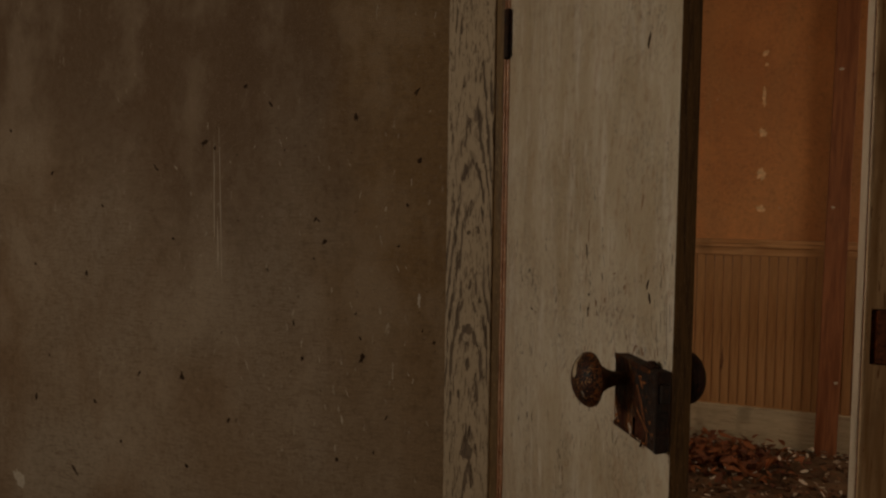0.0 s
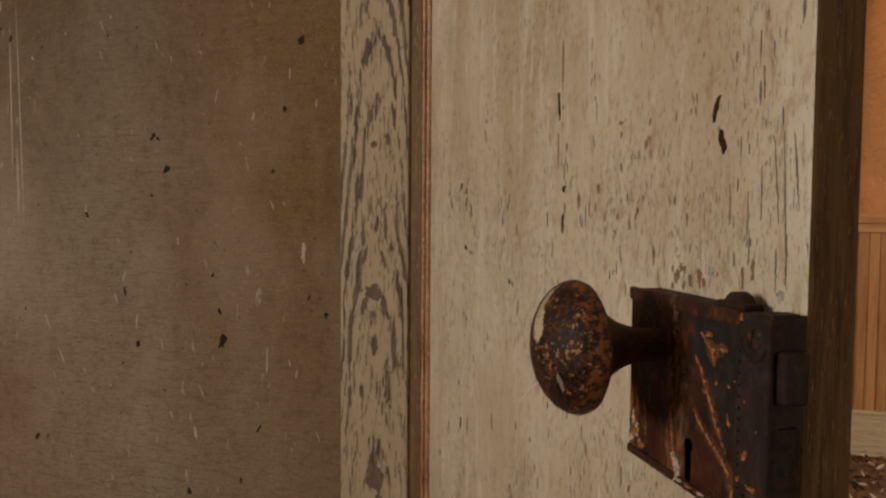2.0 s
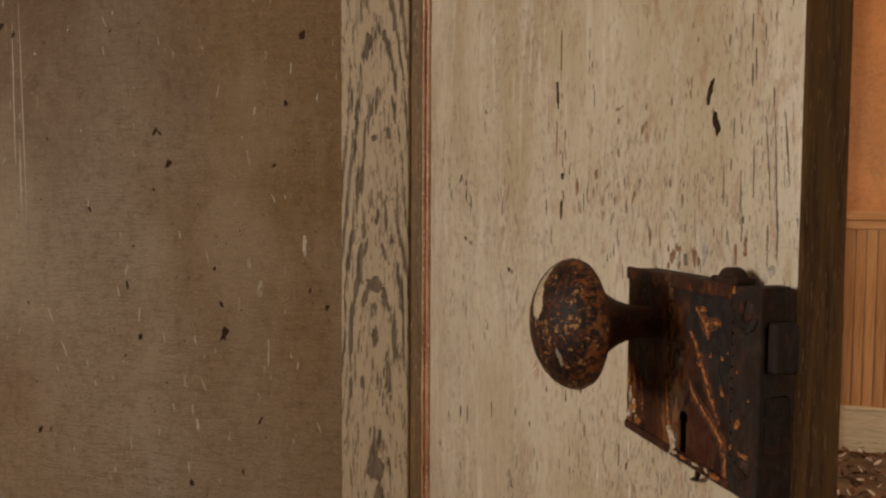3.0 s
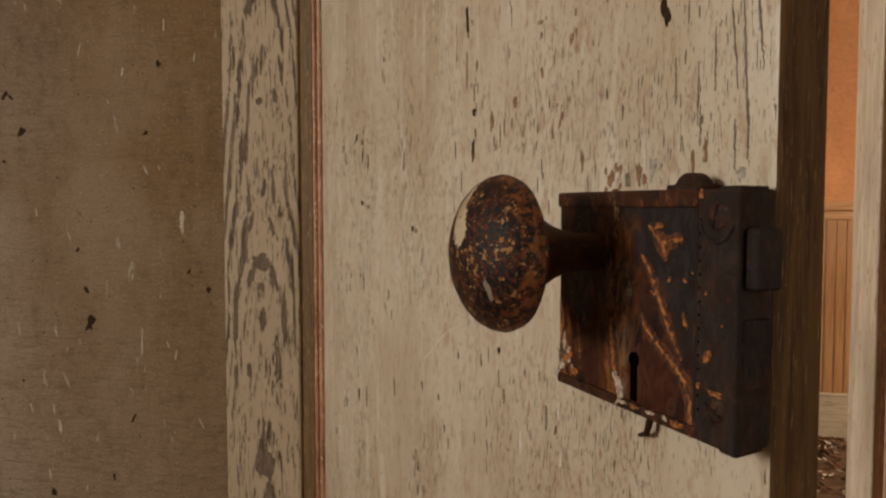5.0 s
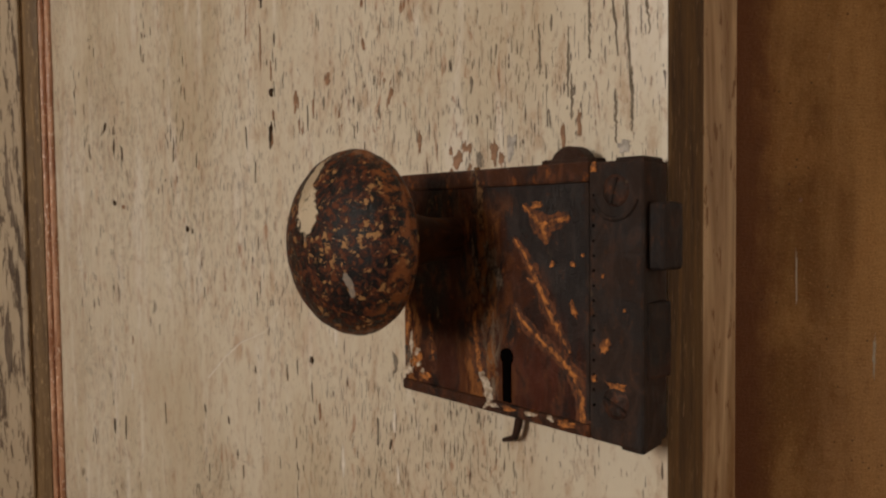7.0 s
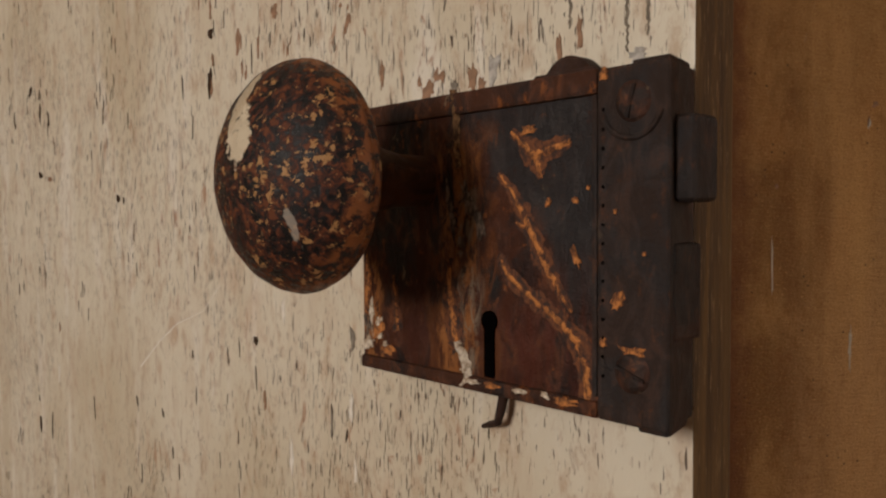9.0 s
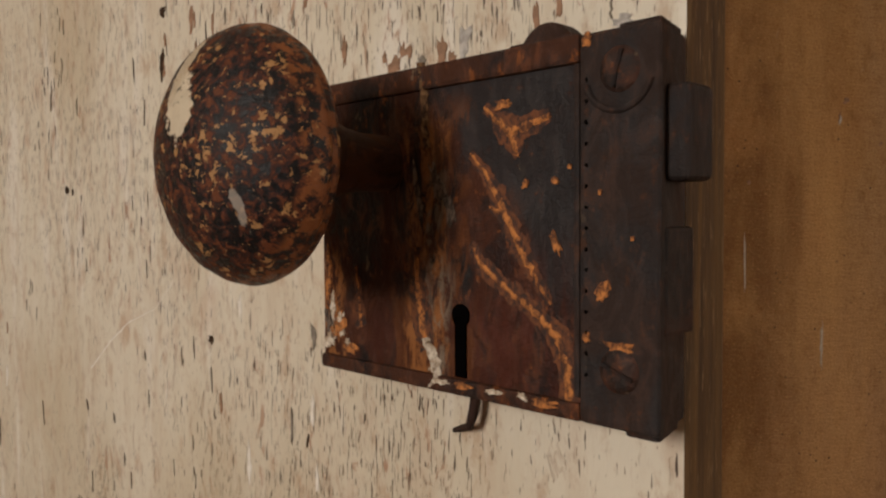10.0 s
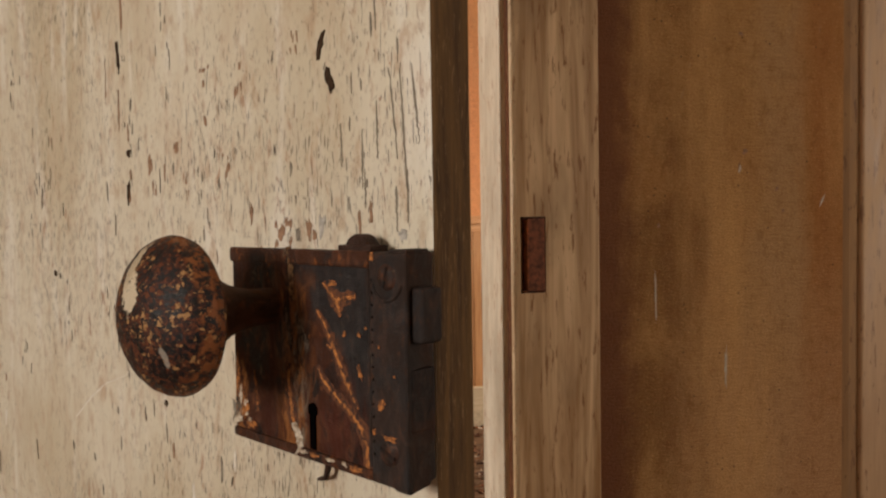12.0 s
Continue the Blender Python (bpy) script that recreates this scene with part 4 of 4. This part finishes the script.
marks("rust_patch", lock, [(0.1070, 0.0170, 0.012, 0.0035, 0.2), (0.0985, 0.0180, 0.003, 0.004, 0.0), (0.0865, 0.0015, 0.010, 0.003, 0.0), (0.060, 0.0016, 0.009, 0.0025, 0.0), (0.0950, 0.0640, 0.0015, 0.002, 0), (0.1100, 0.0400, 0.0016, 0.0016, 0), (0.1020, 0.0500, 0.0014, 0.0018, 0), (0.0930, 0.0560, 0.0018, 0.0016, 0), (0.0985, 0.0830, 0.0035, 0.004, 0.2)], RUST_RUN, 350, 0.0003)
for ob in lock.children:
    if ob.name.startswith(("rust_patch", "grey_patch", "paint_scrap")):
        ob.location.y = -LOCK_D + 0.0003 if ob.location.x < SEAM and ob.location.z < 0.0032 else FACE if ob.location.x < SEAM else -LOCK_D

# bent nail under the lock
nail = thing("bent_nail", DOOR @ pose(0.6600, -0.001, 0.8235), "short bent rusty nail hanging under the lock", "nail")
part("shaft", tube([(0.003, 0.001, 0.004), (0.003, -0.003, -0.002), (0.0025, -0.004, -0.008), (0.001, -0.004, -0.012), (-0.003, -0.003, -0.0135), (-0.007, -0.002, -0.0150)], [0.0013, 0.0016, 0.0015, 0.0012, 0.001, 0.0007]), DARK_IRON, nail, smooth=True)

# ---- the knobs on their spindle ----
KNOB_U, KNOB_Z = 0.6403, 0.8850
KNOB = [(0.0, 0.0800), (0.006, 0.0797), (0.0125, 0.0785), (0.0185, 0.0763), (0.0240, 0.0730), (0.0283, 0.0689), (0.0308, 0.0645), (0.0317, 0.0608), (0.0315, 0.0592), (0.0309, 0.0586), (0.0306, 0.0581), (0.0308, 0.0574), (0.0300, 0.0557), (0.0270, 0.0536), (0.0215, 0.0519), (0.0150, 0.0505), (0.0110, 0.0490), (0.0090, 0.0475)]
SHANK = [(0.0190, 0.0512), (0.0172, 0.0480), (0.0142, 0.0440), (0.0112, 0.0390), (0.0092, 0.0335), (0.0080, 0.0270), (0.0078, 0.0165)]
knob = part("door_knob", lathe(KNOB, 64), KNOB_METAL, door, "mottled rusty bronze door knob with a splash of pale paint", at=pose(KNOB_U, 0, KNOB_Z, 90, 0, 0), smooth=True)
part("shank", lathe(SHANK, 28), SHANK_RUST, knob, "brown rusted shank", smooth=True)
part("spindle", box((-0.004, -0.004, -DOOR_T - 0.03), (0.004, 0.004, 0.02)), DARK_IRON, knob)
back = part("back_knob", lathe(KNOB, 40), DARK_IRON, door, "dark bronze knob on the far face", at=pose(KNOB_U, DOOR_T - 0.026, KNOB_Z, -90, 0, 0), smooth=True)
part("shank", lathe(SHANK, 20), DARK_IRON, back, smooth=True)

# ---- marks on the wall beside the door: along the wall, up, width, height, lean ----
# along the wall, up, size
FLECKS_NEAR = [
    (-0.68, 1.197, 0.0074), (-0.497, 1.19, 0.0049), (-0.179, 1.164, 0.0115), (-0.205, 1.073, 0.0115), (-0.224, 0.987, 0.0074), (-0.411, 1.036, 0.0082),
    (-0.397, 0.992, 0.0098), (-0.423, 0.954, 0.0057), (-0.461, 0.869, 0.0049), (-0.321, 0.84, 0.0066), (-0.473, 0.81, 0.0074), (-0.451, 0.732, 0.0115),
    (-0.478, 0.702, 0.0057), (-0.31, 0.787, 0.0074), (-0.306, 0.744, 0.0131), (-0.169, 0.813, 0.0049), (-0.623, 0.574, 0.0057), (-0.248, 0.623, 0.0066),
    (-0.364, 0.518, 0.0098), (-0.277, 0.545, 0.0049), (-0.649, 0.649, 0.0041), (-0.143, 0.791, 0.0066), (-0.54, 0.924, 0.0057), (-0.663, 0.775, 0.0041)]
FLECKS_FAR = [
    (-1.307, 1.25, 0.01), (-0.597, 1.333, 0.01), (-0.533, 1.291, 0.0125), (-0.324, 1.257, 0.0112), (-0.187, 1.304, 0.0112), (-0.708, 1.21, 0.015),
    (-1.169, 1.141, 0.01), (-1.008, 1.062, 0.01), (-0.797, 0.987, 0.0075), (-1.061, 0.894, 0.01), (-1.229, 0.911, 0.0087), (-1.186, 0.678, 0.0075),
    (-0.9, 0.658, 0.0125), (-0.774, 0.662, 0.0137), (-1.232, 0.567, 0.0112), (-1.038, 0.574, 0.0112), (-0.644, 0.572, 0.0087), (-0.957, 0.484, 0.0087),
    (-0.762, 0.449, 0.01), (-1.105, 0.39, 0.015), (-0.846, 1.153, 0.0087), (-0.42, 1.04, 0.01)]
rnd = random.Random(21)
marks("fleck", wall_left, [(1.025 * x, 1.0095 * z, s * rnd.uniform(0.75, 1.35), s * rnd.uniform(1.1, 2.3), rnd.uniform(-0.7, 0.7)) for x, z, s in FLECKS_NEAR + FLECKS_FAR], CHIP_DARK, 200, 0.0006)
marks("scratch", wall_left, [
    (-0.699, 1.110, 0.0028, 0.36, 0.0), (-0.681, 1.060, 0.0024, 0.50, -0.02), (-0.689, 0.989, 0.003, 0.16, 0.0), (-0.181, 0.884, 0.0095, 0.0350, 0.05),
    (-0.240, 0.729, 0.0036, 0.0471, 0.04), (-0.464, 0.775, 0.0034, 0.0353, 0.1), (-0.634, 0.762, 0.0028, 0.0314, -0.4), (-0.608, 0.710, 0.0028, 0.0392, -0.4),
    (-0.361, 0.613, 0.0077, 0.0282, -0.15), (-0.378, 0.547, 0.0044, 0.0235, -0.1), (-0.193, 0.712, 0.0034, 0.0157, 0.2), (-0.556, 0.941, 0.0024, 0.0235, 0.0),
    (-0.260, 1.074, 0.0045, 0.0188, 0.2), (-1.327, 0.348, 0.05, 0.06, -0.3)], CHIP_PALE, 240, 0.0003)

rnd = random.Random(57)
marks("fleck", wall_left, [(rnd.uniform(-0.72, -0.13), rnd.uniform(0.5, 1.28), rnd.uniform(0.0022, 0.0045), rnd.uniform(0.0025, 0.006), rnd.uniform(-0.7, 0.7)) for _ in range(34)], CHIP_DARK, 400, 0.0003)
marks("scratch", wall_left, [(rnd.uniform(-0.72, -0.13), rnd.uniform(0.5, 1.28), rnd.uniform(0.0016, 0.0035), rnd.uniform(0.005, 0.026), rnd.uniform(-0.5, 0.3)) for _ in range(36)], CHIP_PALE, 450, 0.0002)
marks("fleck", wall_right, [(0.974, 1.161, 0.010, 0.008, 0.0), (0.971, 0.985, 0.004, 0.016, 0.1), (0.980, 1.004, 0.012, 0.010, 0.3), (0.850, 0.907, 0.008, 0.008, 0.0), (1.030, 0.954, 0.008, 0.010, 0.2), (1.040, 0.924, 0.007, 0.008, 0.0)], CHIP_RUST, 260, 0.0003)
marks("scratch", wall_right, [(1.103, 0.936, 0.006, 0.024, 0.5), (0.972, 0.982, 0.005, 0.018, 0.1), (0.845, 0.814, 0.004, 0.10, 0.0), (0.950, 0.714, 0.006, 0.08, 0.0)], CHIP_PALE, 280, 0.0003)

# ---- the far room ----
wainscot = thing("wainscot", pose(0, FAR_Y, 0), "varnished tan beadboard wainscot below the orange wall", "wainscot", kind="structure")
rail = thing("chair_rail", pose(0, FAR_Y, 0.842), "tan varnished chair rail with a moulded edge", "chair rail", kind="structure")
bm = box((-1.7, -0.02, 0.0), (X1, 0.0, 0.042), 0.003)
add_box(bm, (-1.7, -0.038, 0.042), (X1, 0.0, 0.064), 0.007, 3)
add_box(bm, (-1.7, -0.024, 0.064), (X1, 0.0, 0.084), 0.004)
part("rail", bm, RAIL_WOOD, rail)
skirting = thing("baseboard", pose(0, FAR_Y, FLOOR), "pale cracked baseboard under the beadboard", "baseboard", kind="structure")
bm = box((-1.7, -0.02, 0.0), (X1, 0.0, 0.196), 0.002)
add_box(bm, (-1.7, -0.024, 0.196), (X1, 0.0, 0.212), 0.004)
part("board", bm, BASE_PAINT, skirting)
marks("patch", wall_far, [(0.499, 1.92, 0.036, 0.042, 0.2), (0.505, 1.86, 0.03, 0.024, 0.0), (0.498, 1.69, 0.03, 0.12, 0.0), (0.496, 1.50, 0.05, 0.07, 0.0), (0.495, 1.28, 0.055, 0.085, 0.0), (0.497, 1.09, 0.06, 0.06, 0.0)], plain("pale filler", (0.78, 0.52, 0.30), 0.8, 0, 40, 0.3), 300, 0.001)
for ob in wall_far.children:
    ob.location.y = FAR_Y

part("stain", blob(0.022, 0.15, 0.0006, 611, 19, 0.05), plain("dark water stain", (0.17, 0.07, 0.03), 0.7, 0, 60, 0.4), wainscot, at=pose(0.33, -0.0092, 0.265))

plank = thing("leaning_plank", pose(0.852, FAR_Y - 0.062, FLOOR, 0, 0.7, 0), "red-brown rough plank standing upright against the wall", "plank")
part("board", box((-0.052, -0.020, 0.0), (0.052, 0.020, 2.55), 0.003), POST_WOOD, plank)
for x, z in ((-0.026, 1.30), (0.030, 0.395), (-0.02, 2.0)):
    part("nail_patch", blob(0.026, 0.019, 0.002, int(z * 100)), CHIP_PALE, plank, at=pose(x, -0.0202, z))


def scatter(name, count, material, size, area, heights, seed, label, category, curl=0.3):
    """Many small curled scraps lying on the floor, as one object."""
    rnd = random.Random(seed)
    verts, faces = [], []
    for _ in range(count):
        x, y = area(rnd)
        s = rnd.uniform(*size)
        m = pose(x, y, FLOOR + rnd.uniform(*heights), rnd.uniform(-40, 40), rnd.uniform(-40, 40), rnd.uniform(0, 360))
        k = len(verts)
        a, b = s * rnd.uniform(0.25, 0.5), s * rnd.uniform(-curl, curl)
        for p in ((-s, 0, 0), (-s * 0.3, -a, b), (s * 0.4, -a * 0.8, b), (s, 0, 0), (s * 0.3, a, b), (-s * 0.4, a * 0.9, b), (0, 0, -b * 0.4)):
            verts.append(tuple(m @ Vector(p)))
        faces += [(k + i, k + (i + 1) % 6, k + 6) for i in range(6)]
    data = bpy.data.meshes.new(name)
    data.from_pydata(verts, [], faces)
    data.materials.append(material)
    return tagged(new(name, data), label, category, kind="stuff")


spread = lambda rnd: (rnd.uniform(-0.1, 2.0), rnd.uniform(1.2, 3.02))  # noqa: E731
heap = lambda rnd: (rnd.gauss(0.36, 0.15), min(3.0, rnd.gauss(2.68, 0.17)))  # noqa: E731
scatter("leaf_litter", 2200, LEAF, (0.009, 0.030), spread, (0.003, 0.03), 5, "brown dry leaves littered over the floor", "leaves")
scatter("leaf_heap", 480, LEAF_RED, (0.017, 0.045), heap, (0.006, 0.075), 6, "heap of reddish dry leaves by the baseboard", "leaves")
scatter("plaster_crumbs", 800, CHIPS, (0.006, 0.024), spread, (0.014, 0.04), 7, "pale plaster crumbs among the leaves", "rubble", 0.15)
scatter("paper_scraps", 30, CHIPS, (0.02, 0.045), spread, (0.022, 0.04), 8, "torn pale paper scraps lying on the leaves", "scraps", 0.12)

# ---- beadboard strips and floor boards ----
PITCH = 0.0460
strip = box((0.0, -0.009, FLOOR + 0.205), (PITCH - 0.0055, 0.0, 0.845), 0.0025, 2)
data = mesh_of(strip, "strip", WAINSCOT)
beadm = mesh_of(lathe([(0.0021, FLOOR + 0.205), (0.0021, 0.5), (0.0021, 0.845)], 8), "bead", WAINSCOT)
for k in range(int((X1 + 1.7) / PITCH)):
    ob = new("strip", data)
    ob.parent, ob.location = wainscot, (-1.7 + k * PITCH, 0, 0)
    if 35 < k < 80:
        ob = new("bead", beadm)
        ob.parent, ob.location = wainscot, (-1.7 + (k + 1) * PITCH - 0.0028, -0.005, 0)
board = mesh_of(box((-1.7, 0.0, -0.018), (X1, 0.083, 0.0), 0.0015, 1), "plank", FLOOR_WOOD)
far_floor = bpy.data.objects["floor_far"]
for k in range(35):
    ob = new("plank", board)
    ob.parent, ob.location = far_floor, (0, BACK + k * 0.0843 - 0.08, FLOOR - 0.0002)
